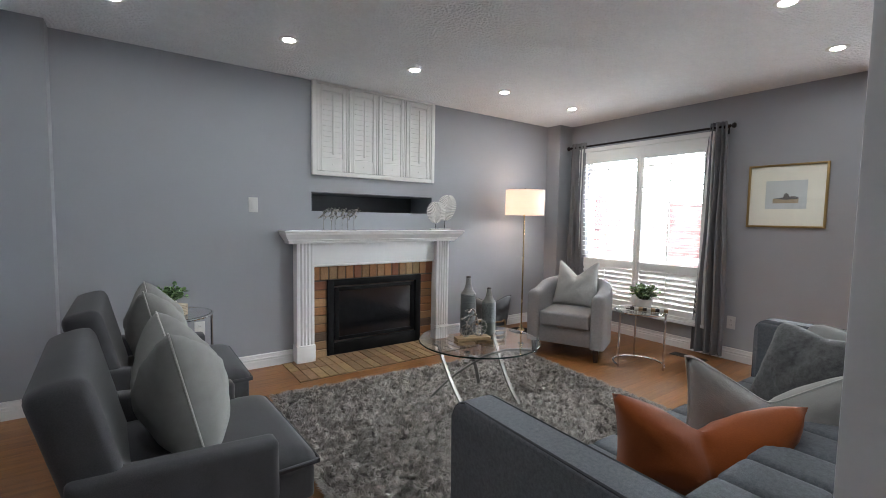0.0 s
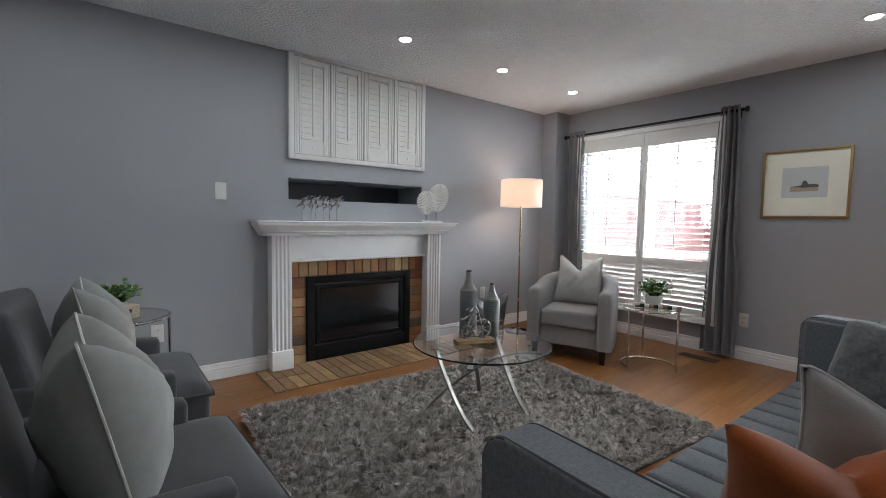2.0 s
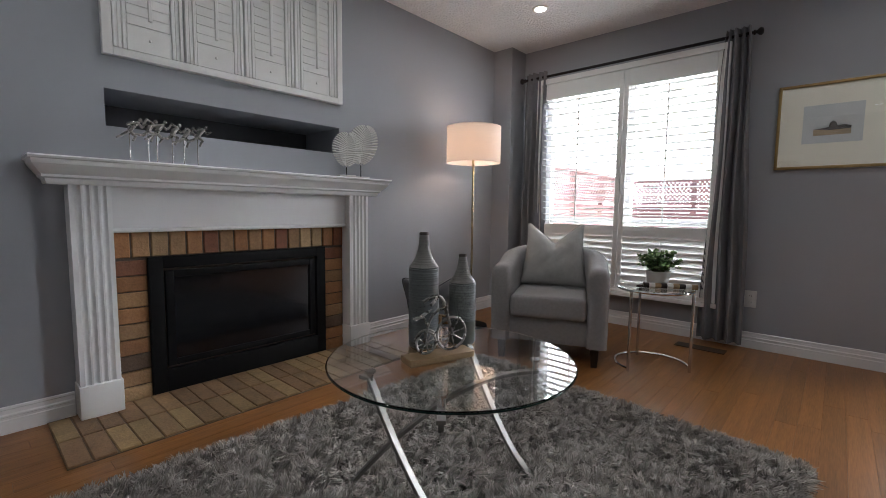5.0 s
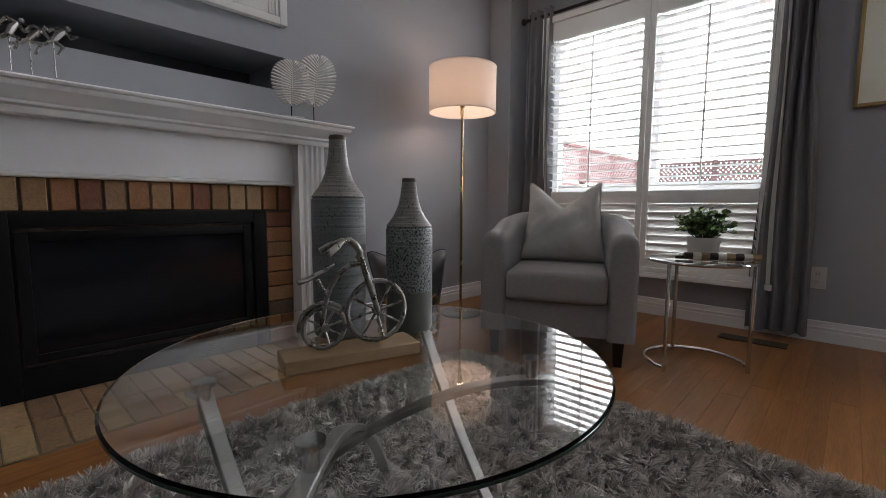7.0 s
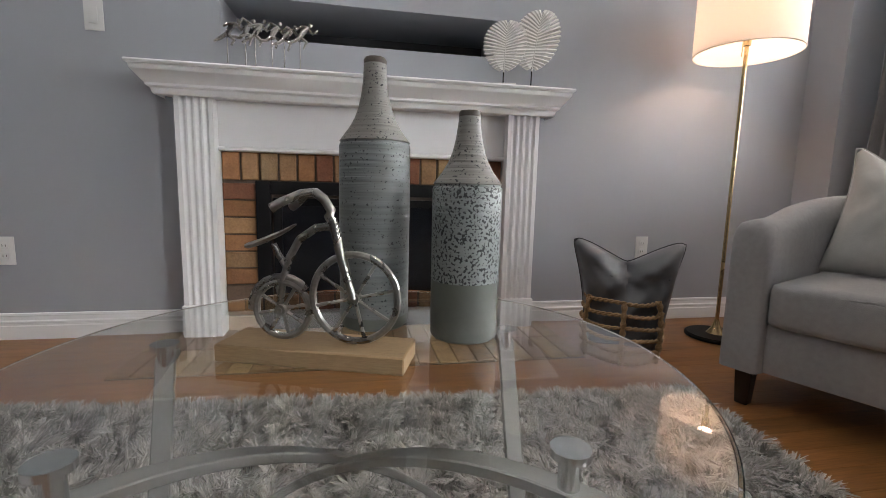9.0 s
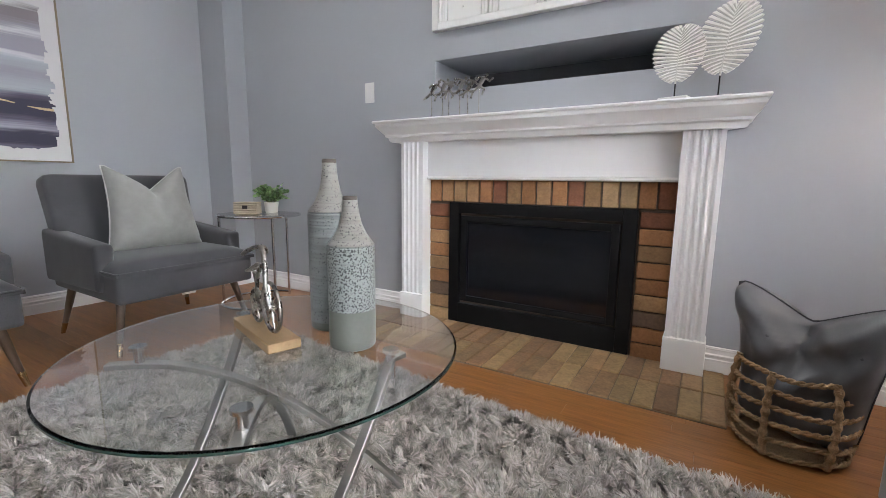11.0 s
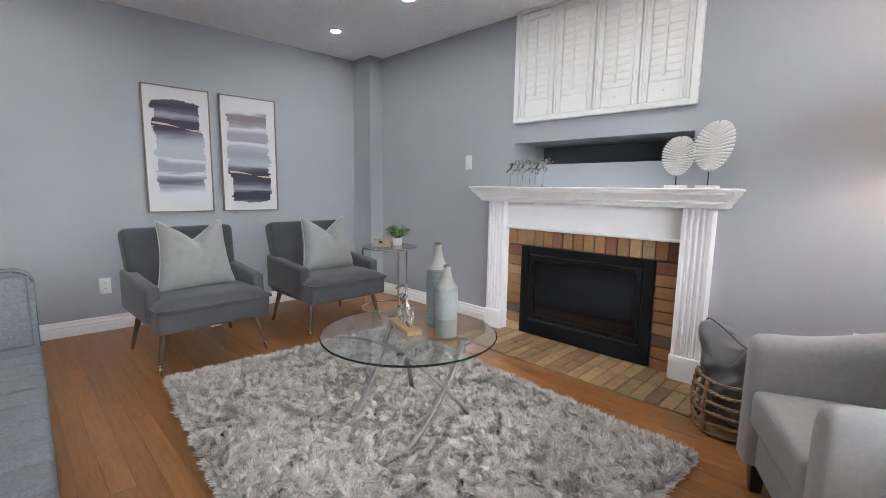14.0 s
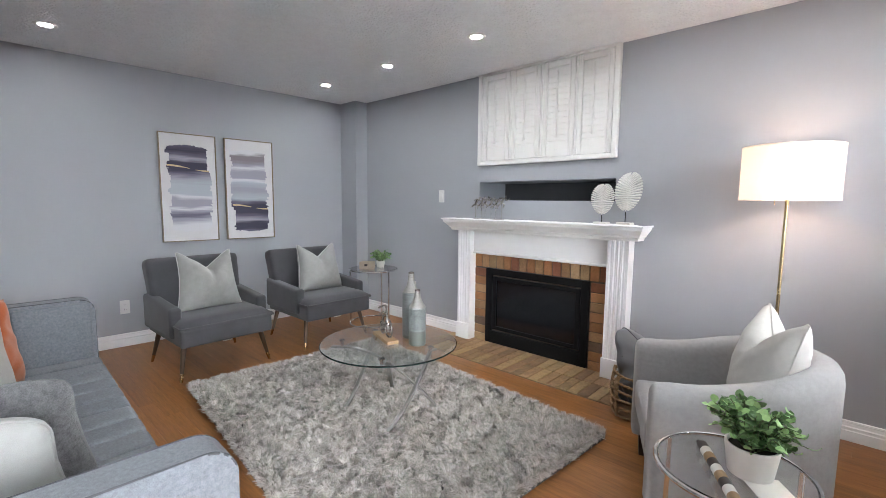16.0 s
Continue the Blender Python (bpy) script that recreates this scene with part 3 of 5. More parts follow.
pd = thing("door_1", "white framed glazed patio door, bright with daylight", "patio door", pose(0, 0, 0), kind="structure")
df = bmesh.new()
for a, b in (((5.30, PY0, 0.0), (5.345, PY0 + 0.07, PZ1)), ((5.30, PY1 - 0.07, 0.0), (5.345, PY1, PZ1)), ((5.30, PY0 + 0.07, PZ1 - 0.07), (5.345, PY1 - 0.07, PZ1)), ((5.30, PY0 + 0.07, 0.0), (5.345, PY1 - 0.07, 0.06)), ((5.30, 0.47, 0.06), (5.345, 0.53, PZ1 - 0.07))):
    box(a, b, 0.004, 2, df)
part("door_frame", df, TRIM, pd)
part("door_casing", box((5.303, PY1 + 0.001, 0.0), (5.3195, PY1 + 0.07, PZ1 + 0.07), 0.004), TRIM, pd)

rod = thing("curtain_rod", "dark bronze curtain rod with round finials", "curtain rod", pose(0, 0, 0))
part("rod", cyl((5.235, 1.985, 2.16), (5.235, 3.735, 2.16), 0.011), ROD, rod)
for y, s in ((1.985, -1), (3.735, 1)):
    fin = lathe([(0.012, 0), (0.016, 0.004), (0.016, 0.012), (0.010, 0.016), (0.012, 0.022), (0.024, 0.034), (0.026, 0.046), (0.018, 0.056), (0.0, 0.060)], 20)
    bmesh.ops.transform(fin, matrix=pose(5.235, y, 2.16, -90 * s, 0, 0), verts=fin.verts)
    part("finial", fin, ROD, rod)
for y in (2.025, 3.70):
    bk = box((5.225, y - 0.008, 2.14), (X1 - 0.001, y + 0.008, 2.155), 0.002, 1)
    box((5.312, y - 0.015, 2.10), (X1 - 0.001, y + 0.015, 2.19), 0.002, 1, bk)
    part("bracket", bk, ROD, rod)


def drape(name, top, bottom, folds, seed, label):
    """A pleated panel hung from the rod, wider towards the hem, with thickness."""
    rnd = random.Random(seed)
    nu, nv = folds * 10, 26
    ph = [rnd.uniform(-0.5, 0.5) for _ in range(6)]
    verts, faces = [], []
    for side in (0, 1):
        for j in range(nv + 1):
            v = j / nv
            a0 = top[0] + (bottom[0] - top[0]) * v ** 0.7
            a1 = top[1] + (bottom[1] - top[1]) * v ** 0.7
            for i in range(nu + 1):
                u = i / nu
                w = 0.022 + 0.016 * v
                f = math.sin(6.28319 * folds * u + ph[0] + 0.5 * math.sin(3 * v + ph[1]))
                f2 = 0.35 * math.sin(6.28319 * folds * 0.5 * u + ph[2] + 2 * v)
                verts.append((5.225 - 0.002 + w * (f + f2) - (0.02 * v) + side * 0.004, a0 + (a1 - a0) * u + 0.006 * math.sin(9 * v + ph[3] + 5 * u), 2.205 - v * 2.165))
    row, off = nu + 1, (nu + 1) * (nv + 1)
    for j in range(nv):
        for i in range(nu):
            a = j * row + i
            faces.append((a, a + 1, a + row + 1, a + row))
            faces.append((off + a, off + a + row, off + a + row + 1, off + a + 1))
    for j in range(nv):
        for e in (0, nu):
            a = j * row + e
            faces.append((a, a + row, off + a + row, off + a))
    for i in range(nu):
        for e in (0, nv):
            a = e * row + i
            faces.append((a, a + 1, off + a + 1, off + a))
    return solid(name, (verts, faces), CURTAIN, label, "curtain", smooth=80)


drape("curtain", (2.135, 2.0), (2.20, 1.915), 4, 3, "long grey woven curtain bunched beside the window")
drape("curtain", (3.72, 3.520), (3.758, 3.49), 4, 5, "long grey woven curtain hanging behind the armchair")

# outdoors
solid("ground", box((5.52, -40, -0.6), (80, 45, -0.35)), LAWN, "garden ground coloured pale as if overexposed", "ground", "structure", smooth=0)
solid("backdrop", box((45, -60, -2), (45.2, 70, 40)), SKYGLOW, "bright hazy sky", "sky", "structure", smooth=0)


def fence(m, length, label):
    """Horizontal boards between posts below a diagonal lattice."""
    th = thing("garden_fence", label, "fence", m)
    for k in range(int(length / 1.5) + 1):
        part("post", box((k * 1.5, -0.05, 0), (k * 1.5 + 0.1, 0.05, 2.1), 0.008, 1), FENCE, th)
    for k in range(9):
        part("board", box((0, -0.085, 0.06 + k * 0.155), (length, -0.055, 0.205 + k * 0.155), 0.004, 1), FENCE, th)
    for zz in (1.48, 2.02):
        part("rail", box((0, -0.1, zz), (length, -0.052, zz + 0.05), 0.004, 1), FENCE, th)
    lt = bmesh.new()
    for k in range(int(length / 0.095) - 5):
        for s in (-1, 1):
            box((-0.022, -0.072 + s * 0.004, 0), (0.022, -0.066 + s * 0.004, 0.69), 0, 1, lt, pose(k * 0.095 + 0.25 - s * 0.23, 0, 1.53, 0, s * 44, 0))
    tagged(part("lattice", lt, FENCE, th, "crossed lattice slats", smooth=0), kind="stuff")
    return th


fence(pose(6.3, 5.05, -0.35, 0, 0, 3), 7.0, "red cedar side fence with a lattice top")
fence(pose(13.3, 5.6, -0.35, 0, 0, -90), 12.0, "red cedar back fence with a lattice top")


# ---- soft things ----
def pillow(name, label, m, size, cloth, pipe=None, thick=0.15, chop=0.10, seed=1, tall=None, group="", taper=0.0, soft=0.0, pinch=0.0, puff=0.5, crumple=1.0):
    """A square scatter cushion, chopped in at the top so that two ears stand up, with a welt round its edge."""
    rnd = random.Random(seed)
    th = thing(name, label, "cushion", m, group)
    n = 26
    w, h = size / 2, (tall or size)
    o = [rnd.uniform(0, 6) for _ in range(6)]

    def place(u, v, s):
        x = w * u * (1 - 0.11 * (1 - v * v))
        z = h * (v + 1) / 2
        z += 0.045 * h * (1 - u * u) * (-v if v < 0 else 0) * 0.6
        dip = max(0.0, 1 - (u * u + 0.004) ** 0.5 / 0.92) ** 1.1 * max(0, v) ** 1.3
        z -= chop * dip * 1.3
        x *= 1 - pinch * ((v + 1) / 2) ** 1.4
        x += 0.10 * w * (-1 if u < 0 else 1) * 0.35 * max(0, v) ** 2 * abs(u)
        x *= 1 - taper * ((1 - v) / 2) ** 1.3
        x *= 1 - soft * v ** 6
        z -= soft * h * 0.5 * u ** 6 * v ** 5
        body = ((1 - u * u) * (1 - v * v)) ** puff * (1 + 0.35 * (u * v) ** 2)
        valley = 1 - 0.78 * min(1, chop / 0.07) * math.exp(-(abs(u) / 0.17) ** 1.3) * max(0, (v + 0.35) / 1.35) ** 1.3
        y = thick * 0.5 * body * valley
        y += crumple * body * (0.006 * math.sin(5 * u + o[0] + 3 * v) + 0.004 * math.sin(9 * v + o[1] - 4 * u) + 0.0022 * math.sin(15 * u + 4 * math.sin(5 * v + o[2])))
        return (x, s * y, z)

    bm = bmesh.new()
    grids = []
    for s in (-1, 1):
        grids.append([[bm.verts.new(place(-1 + 2 * i / n, -1 + 2 * j / n, s)) for i in range(n + 1)] for j in range(n + 1)])
    for g in grids:
        for j in range(n):
            for i in range(n):
                bm.faces.new((g[j][i], g[j][i + 1], g[j + 1][i + 1], g[j + 1][i]))
    bmesh.ops.remove_doubles(bm, verts=bm.verts, dist=0.0005)
    part("cover", bm, cloth, th, smooth=75)
    rim = [place(-1 + 2 * i / n, -1, 0) for i in range(n)] + [place(1, -1 + 2 * i / n, 0) for i in range(n)] + [place(1 - 2 * i / n, 1, 0) for i in range(n)] + [place(-1, 1 - 2 * i / n, 0) for i in range(n)]
    if pipe:
        part("piping", tube(rim, 0.0035, 6, closed=True), pipe, th)
    return th


def tapered_leg(p, q, r0, r1, parent, wood, tip=None):
    """A turned leg from the seat down to the floor, with an optional metal tip."""
    p, q = Vector(p), Vector(q)
    k = q + (p - q) * 0.22
    if tip:
        rk = r1 + (r0 - r1) * 0.22
        leg = part("leg", tube([p, k], [r0, rk], 14), wood, parent)
        part("ferrule", tube([k, q], [rk + 0.001, r1], 14), tip, leg)
    else:
        part("leg", tube([p, q], [r0, r1], 14), wood, parent)


def accent_chair(m):
    th = thing("accent_chair", "charcoal velvet accent chair with brass-tipped legs", "chair", m, "pair of accent chairs")
    # seat box with a domed cushion
    part("seat_frame", box((-0.33, -0.335, 0.255), (0.375, 0.335, 0.39), 0.022, 3), VELVET, th)
    bm = bmesh.new()
    nu, nv = 18, 18
    top = [[bm.verts.new((-0.30 + 0.69 * i / nu, -0.34 + 0.68 * j / nv, 0.40 + 0.055 * ((1 - (2 * i / nu - 1) ** 6) * (1 - (2 * j / nv - 1) ** 6)) ** 0.5)) for i in range(nu + 1)] for j in range(nv + 1)]
    low = [[bm.verts.new((-0.30 + 0.69 * i / nu, -0.34 + 0.68 * j / nv, 0.385)) for i in range(nu + 1)] for j in range(nv + 1)]
    for g in (top, low):
        for j in range(nv):
            for i in range(nu):
                bm.faces.new((g[j][i], g[j][i + 1], g[j + 1][i + 1], g[j + 1][i]))
    for i in range(nu):
        bm.faces.new((top[0][i], top[0][i + 1], low[0][i + 1], low[0][i]))
        bm.faces.new((top[nv][i], top[nv][i + 1], low[nv][i + 1], low[nv][i]))
    for j in range(nv):
        bm.faces.new((top[j][0], top[j + 1][0], low[j + 1][0], low[j][0]))
        bm.faces.new((top[j][nu], top[j + 1][nu], low[j + 1][nu], low[j][nu]))
    part("seat_cushion", bm, VELVET, th, smooth=60)
    part("seat_piping", tube([(-0.30, -0.342, 0.40), (0.375, -0.342, 0.40), (0.388, -0.33, 0.40), (0.388, 0.33, 0.40), (0.375, 0.342, 0.40), (-0.30, 0.342, 0.40)], 0.005, 6), VELVET, th)
    back = box((-0.075, -0.35, 0.0), (0.07, 0.35, 0.57), 0.05, 5)
    for v in back.verts:
        k = v.co.z / 0.56
        v.co.x += -0.02 * math.cos(v.co.y * 4) * k + 0.02 * (abs(v.co.y) / 0.35) ** 2
        v.co.y *= 0.94 + 0.08 * k
    bmesh.ops.transform(back, matrix=pose(-0.20, 0, 0.27, 0, -13, 0), verts=back.verts)
    part("backrest", back, VELVET, th, smooth=60)
    for s in (-1, 1):
        arm = box((-0.31, -0.042, 0.30), (0.245, 0.042, 0.565), 0.028, 4)
        for v in arm.verts:
            k = (v.co.x + 0.31) / 0.555
            if v.co.z > 0.45:
                v.co.z -= 0.045 * k
            v.co.y += s * 0.318 + s * 0.012 * (1 - k)
        part("armrest", arm, VELVET, th, smooth=60)
    for x, sx in ((0.29, 1), (-0.29, -1)):
        for s in (-1, 1):
            tapered_leg((x - 0.03 * sx, s * 0.28, 0.26), (x + 0.025 * sx, s * 0.33, 0), 0.021, 0.010, th, WALNUT, BRASS)
    tag = box((0.32, -0.035, 0.236), (0.323, 0.035, 0.256), 0.0005, 1)
    part("maker_tag", tag, PLASTIC, th, "blank white tag under the seat")
    return th


chair = accent_chair(pose(0.90, 2.01, 0, 0, 0, 2))
copy_thing(chair, pose(0.895, 3.0, 0, 0, 0, 0))
pillow("scatter_cushion", "silver-grey linen cushion with pale piping on a velvet chair", pose(0.95, 2.01, 0.437, -13, 0, 92), 0.49, LINEN, PIPING, 0.31, 0.11, 1, 0.465, "silver cushions", pinch=0.20)
pillow("scatter_cushion", "silver-grey linen cushion with pale piping on a velvet chair", pose(0.92, 3.02, 0.437, -13, 0, 88), 0.47, LINEN, PIPING, 0.30, 0.11, 2, 0.455, "silver cushions", pinch=0.20)

# sofa
SX0, SX1, SY0, SY1 = 1.515, 3.66, 0.315, 1.12
sofa = thing("sofa", "grey-blue channel-tufted sofa with thin square arms", "sofa", pose(3.6, 1.115, 0, 0, 0, -1.8) @ pose(-3.6, -1.115, 0))
part("base", box((SX0 + 0.10, SY0 + 0.1, 0.11), (SX1 - 0.10, SY1 - 0.02, 0.31), 0.012, 2), SOFA, sofa)
nch = 14
cw = (SX1 - SX0 - 0.22) / nch
for k in range(nch):
    part("seat_channel", box((SX0 + 0.11 + cw * k, SY0 + 0.17, 0.30), (SX0 + 0.11 + cw * (k + 1), SY1 + 0.005, 0.435), 0.024, 3), SOFA, sofa, smooth=60)
for k in range(nch):
    part("back_channel", box((SX0 + 0.11 + cw * k, SY0 + 0.03, 0.40), (SX0 + 0.11 + cw * (k + 1), SY0 + 0.20, 0.752), 0.024, 3), SOFA, sofa, smooth=60)
part("back_panel", box((SX0 + 0.02, SY0, 0.11), (SX1 - 0.02, SY0 + 0.045, 0.745), 0.012, 2), SOFA, sofa)
for a, inner in ((SX0, 1), (SX1 - 0.11, 0)):
    nose = [(SY1 - 0.065 + 0.065 * math.cos(radians(q)), 0.69 + 0.065 * math.sin(radians(q))) for q in range(0, 91, 10)]
    arm = extrude([(SY0 + 0.005, 0.11), (SY1, 0.11)] + nose + [(SY0 + 0.005, 0.755)], a, a + 0.11, "x")
    bmesh.ops.bevel(arm, geom=list(arm.edges), offset=0.012, segments=3, profile=0.6, affect="EDGES")
    part("armrest", arm, SOFA, sofa, smooth=60)
    bm = bmesh.new()
    xi = a + 0.104 if inner else a - 0.024
    for q in ((SY0 + 0.20, SY0 + 0.47), (SY0 + 0.47, SY1 - 0.02)):
        box((xi, q[0] + 0.001, 0.43), (xi + 0.030, q[1] - 0.001, 0.738), 0.014, 4, bm)
    part("arm_pad", bm, SOFA, sofa, smooth=60)
    for xo in (a + 0.006, a + 0.104):
        part("welt", tube([(xo, SY1 - 0.003, 0.12)] + [(xo, y - 0.003, z - 0.003) for y, z in nose] + [(xo, SY0 + 0.02, 0.752)], 0.0048, 6), DARKPIPE, sofa)
for x in (SX0 + 0.06, SX1 - 0.06):
    for y in (SY0 + 0.07, SY1 - 0.08):
        tapered_leg((x, y, 0.115), (x, y, 0), 0.022, 0.014, sofa, WALNUT)

pillow("scatter_cushion", "burnt orange velvet cushion on the grey sofa", pose(1.97, 0.71, 0.432, 8, 0, -44), 0.47, ORANGE, None, 0.24, 0.075, 3, 0.40, pinch=0.06, crumple=1.6)
pillow("scatter_cushion", "pale grey linen cushion on the grey sofa", pose(2.27, 0.665, 0.432, 10, 0, -52), 0.46, CREAM, PIPING, 0.22, 0.10, 4, 0.46, pinch=0.06)
pillow("scatter_cushion", "charcoal chenille cushion on the grey sofa", pose(2.93, 0.78, 0.44, 21, 0, 58), 0.47, CHENILLE, None, 0.17, 0.025, 5, 0.43, soft=0.10)
pillow("scatter_cushion", "cream linen cushion at the end of the sofa", pose(3.12, 0.71, 0.44, 22, 0, 60), 0.47, LINEN, LINEN, 0.18, 0.015, 6, 0.415, soft=0.12)


# tub armchair
def tub_chair(m):
    th = thing("tub_armchair", "light grey linen tub armchair with dark block legs", "armchair", m)
    R, t = 0.295, 0.125
    ends = (0.348, 0.340, 0.322, 0.28, 0.225, 0.17, 0.115, 0.06, 0.005)
    path = [(q, R) for q in ends]
    path += [(0.005 - R * 1.02 * math.sin(math.pi * i / 40), R * math.cos(math.pi * i / 40)) for i in range(1, 40)]
    path += [(q, -R) for q in reversed(ends)]
    bm = bmesh.new()
    rings = []
    k = len(path)
    for i, p in enumerate(path):
        a, b = path[max(0, i - 1)], path[min(k - 1, i + 1)]
        d = Vector((b[0] - a[0], b[1] - a[1], 0)).normalized()
        nrm = Vector((d.y, -d.x, 0))
        back = max(0.0, min(1.0, (0.25 - p[0]) / 0.55))
        zt = 0.615 + 0.09 * back * back * (3 - 2 * back)
        tip = min(i, k - 1 - i)
        zt -= (0.034, 0.015, 0.004)[tip] if tip < 3 else 0
        sec = [(-0.5, 0.125), (-0.5, zt - 0.07), (-0.46, zt - 0.035), (-0.34, zt - 0.010), (-0.12, zt), (0.12, zt), (0.34, zt - 0.010), (0.46, zt - 0.035), (0.5, zt - 0.07), (0.5, 0.125)]
        sq = (0.66, 0.86, 0.96)[tip] if tip < 3 else 1.0
        rings.append([bm.verts.new((p[0] + nrm.x * s * t * sq, p[1] + nrm.y * s * t * sq, z)) for s, z in sec])
    for u, v in zip(rings, rings[1:]):
        for j in range(len(u)):
            bm.faces.new((u[j], u[(j + 1) % len(u)], v[(j + 1) % len(u)], v[j]))
    bm.faces.new(rings[0])
    bm.faces.new(rings[-1])
    part("tub_back", bm, TUB, th, smooth=55)
    part("front_rail", box((-0.22, -0.238, 0.125), (0.315, 0.238, 0.29), 0.014, 2), TUB, th)
    cu = box((-0.24, -0.232, 0.285), (0.35, 0.232, 0.425), 0.035, 4)
    for v in cu.verts:
        if v.co.z > 0.36:
            v.co.z += 0.018 * math.cos(v.co.y * 6) * math.cos(v.co.x * 3)
    part("seat_cushion", cu, TUB, th, smooth=60)
    part("cushion_piping", tube([(0.342, -0.215, 0.40), (0.345, 0, 0.413), (0.342, 0.215, 0.40)], 0.004, 6), TUB, th)
    for x, y in ((0.29, 0.285), (0.29, -0.285), (-0.20, 0.22), (-0.20, -0.22)):
        lg = box((-0.026, -0.026, 0), (0.026, 0.026, 0.13), 0.003, 1)
        for v in lg.verts:
            if v.co.z < 0.06:
                v.co.x *= 0.72
                v.co.y *= 0.72
        bmesh.ops.translate(lg, vec=(x, y, 0), verts=lg.verts)
        part("leg", lg, ESPRESSO, th)
    return th


TUBM = pose(4.305, 2.91, 0, 0, 0, 204)
tub_chair(TUBM)
pillow("scatter_cushion", "cream linen cushion propped in the tub armchair", TUBM @ pose(-0.07, 0, 0.425, -14, 0, 90), 0.48, IVORY, IVORY, 0.22, 0.12, 7, 0.45, pinch=0.22)

# ---- shag rug ----
RUG = [Vector((1.43, 1.69)), Vector((3.58, 1.48)), Vector((3.72, 3.05)), Vector((1.54, 3.20))]


def on_rug(u, v):
    a = RUG[0].lerp(RUG[1], u)
    b = RUG[3].lerp(RUG[2], u)
    return a.lerp(b, v)


rug = thing("shag_rug", "thick grey shag rug with uneven edges", "rug", pose(0, 0, 0))
bm = bmesh.new()
lo, hi = [], []
nn = 24
ring = [(i / nn, 0) for i in range(nn)] + [(1, i / nn) for i in range(nn)] + [(1 - i / nn, 1) for i in range(nn)] + [(0, 1 - i / nn) for i in range(nn)]
for u, v in ring:
    p = on_rug(u, v)
    lo.append(bm.verts.new((p.x, p.y, 0.001)))
    hi.append(bm.verts.new((p.x, p.y, 0.014)))
for i in range(len(ring)):
    j = (i + 1) % len(ring)
    bm.faces.new((lo[i], lo[j], hi[j], hi[i]))
bm.faces.new(lo)
bm.faces.new(hi)
part("backing", bm, SHAGBASE, rug, smooth=0)


def shag(clumps, each, seed):
    """Curled wool strands in clumps that lean together."""
    g = np.random.default_rng(seed)
    count = clumps * each
    cu, cv = g.random(clumps), g.random(clumps)
    edge = g.random(clumps) < 0.10
    side = g.integers(0, 4, clumps)
    cu = np.where(edge & (side == 0), 0.006, np.where(edge & (side == 1), 0.994, cu))
    cv = np.where(edge & (side == 2), 0.008, np.where(edge & (side == 3), 0.992, cv))
    r = np.array([tuple(p) for p in RUG])
    cb = ((1 - cu) * (1 - cv))[:, None] * r[0] + (cu * (1 - cv))[:, None] * r[1] + (cu * cv)[:, None] * r[2] + ((1 - cu) * cv)[:, None] * r[3]
    x, y = cb[:, 0], cb[:, 1]
    ang = 1.3 * np.sin(2.1 * x + 1.4 * y) + 0.9 * np.sin(5.0 * y - 3.0 * x) + g.normal(0, 1.5, clumps) - 1.2
    for k, a in ((0, 3.14), (1, 0.0), (2, -1.57), (3, 1.57)):
        ang = np.where(edge & (side == k), a + g.normal(0, 0.6, clumps), ang)
    tall = g.uniform(0.62, 1.25, clumps)
    flat = g.uniform(0.25, 1.0, clumps)
    ang, tall, flat = np.repeat(ang, each) + g.normal(0, 0.38, count), np.repeat(tall, each), np.repeat(flat, each)
    base = np.repeat(cb, each, 0) + g.normal(0, 0.0050, (count, 2))
    leng = g.uniform(0.044, 0.064, count) * tall
    lean = np.clip(flat + g.normal(0, 0.13, count), 0.1, 1.1)
    d = np.stack([np.cos(ang), np.sin(ang), np.zeros(count)], 1)
    s = np.stack([-np.sin(ang), np.cos(ang), np.zeros(count)], 1)
    tw = g.normal(0, 0.5, count)[:, None]
    s = s * np.cos(tw) + np.array([[0, 0, 1.0]]) * np.sin(tw)
    wd = g.uniform(0.0012, 0.0021, count)[:, None]
    p0 = np.concatenate([base, np.full((count, 1), 0.010)], 1)
    up = np.array([[0, 0, 1.0]])
    p1 = p0 + up * (leng * 0.55)[:, None] + d * (leng * 0.20 * lean)[:, None]
    p2 = p1 + up * (leng * (0.36 - 0.26 * lean))[:, None] + d * (leng * 0.52 * lean)[:, None]
    V = np.stack([p0 - s * wd, p0 + s * wd, p1 - s * wd * 1.3, p1 + s * wd * 1.3, p2 - s * wd * 0.6, p2 + s * wd * 0.6], 1).reshape(-1, 3)
    k = np.arange(count) * 6
    F = np.concatenate([np.stack([k, k + 1, k + 3, k + 2], 1), np.stack([k + 2, k + 3, k + 5, k + 4], 1)])
    return V, F


V, F = shag(13500, 27, 4)
me = bpy.data.meshes.new("shag_wool")
me.vertices.add(len(V))
me.vertices.foreach_set("co", V.ravel())
me.loops.add(F.size)
me.loops.foreach_set("vertex_index", F.ravel().astype(np.int32))
me.polygons.add(len(F))
me.polygons.foreach_set("loop_start", np.arange(0, F.size, 4, dtype=np.int32))
me.update()
me.validate()
me.materials.append(SHAG)
pile = new("shag_wool", me)
pile.parent = rug
tagged(pile, "curled grey wool tufts", kind="stuff")

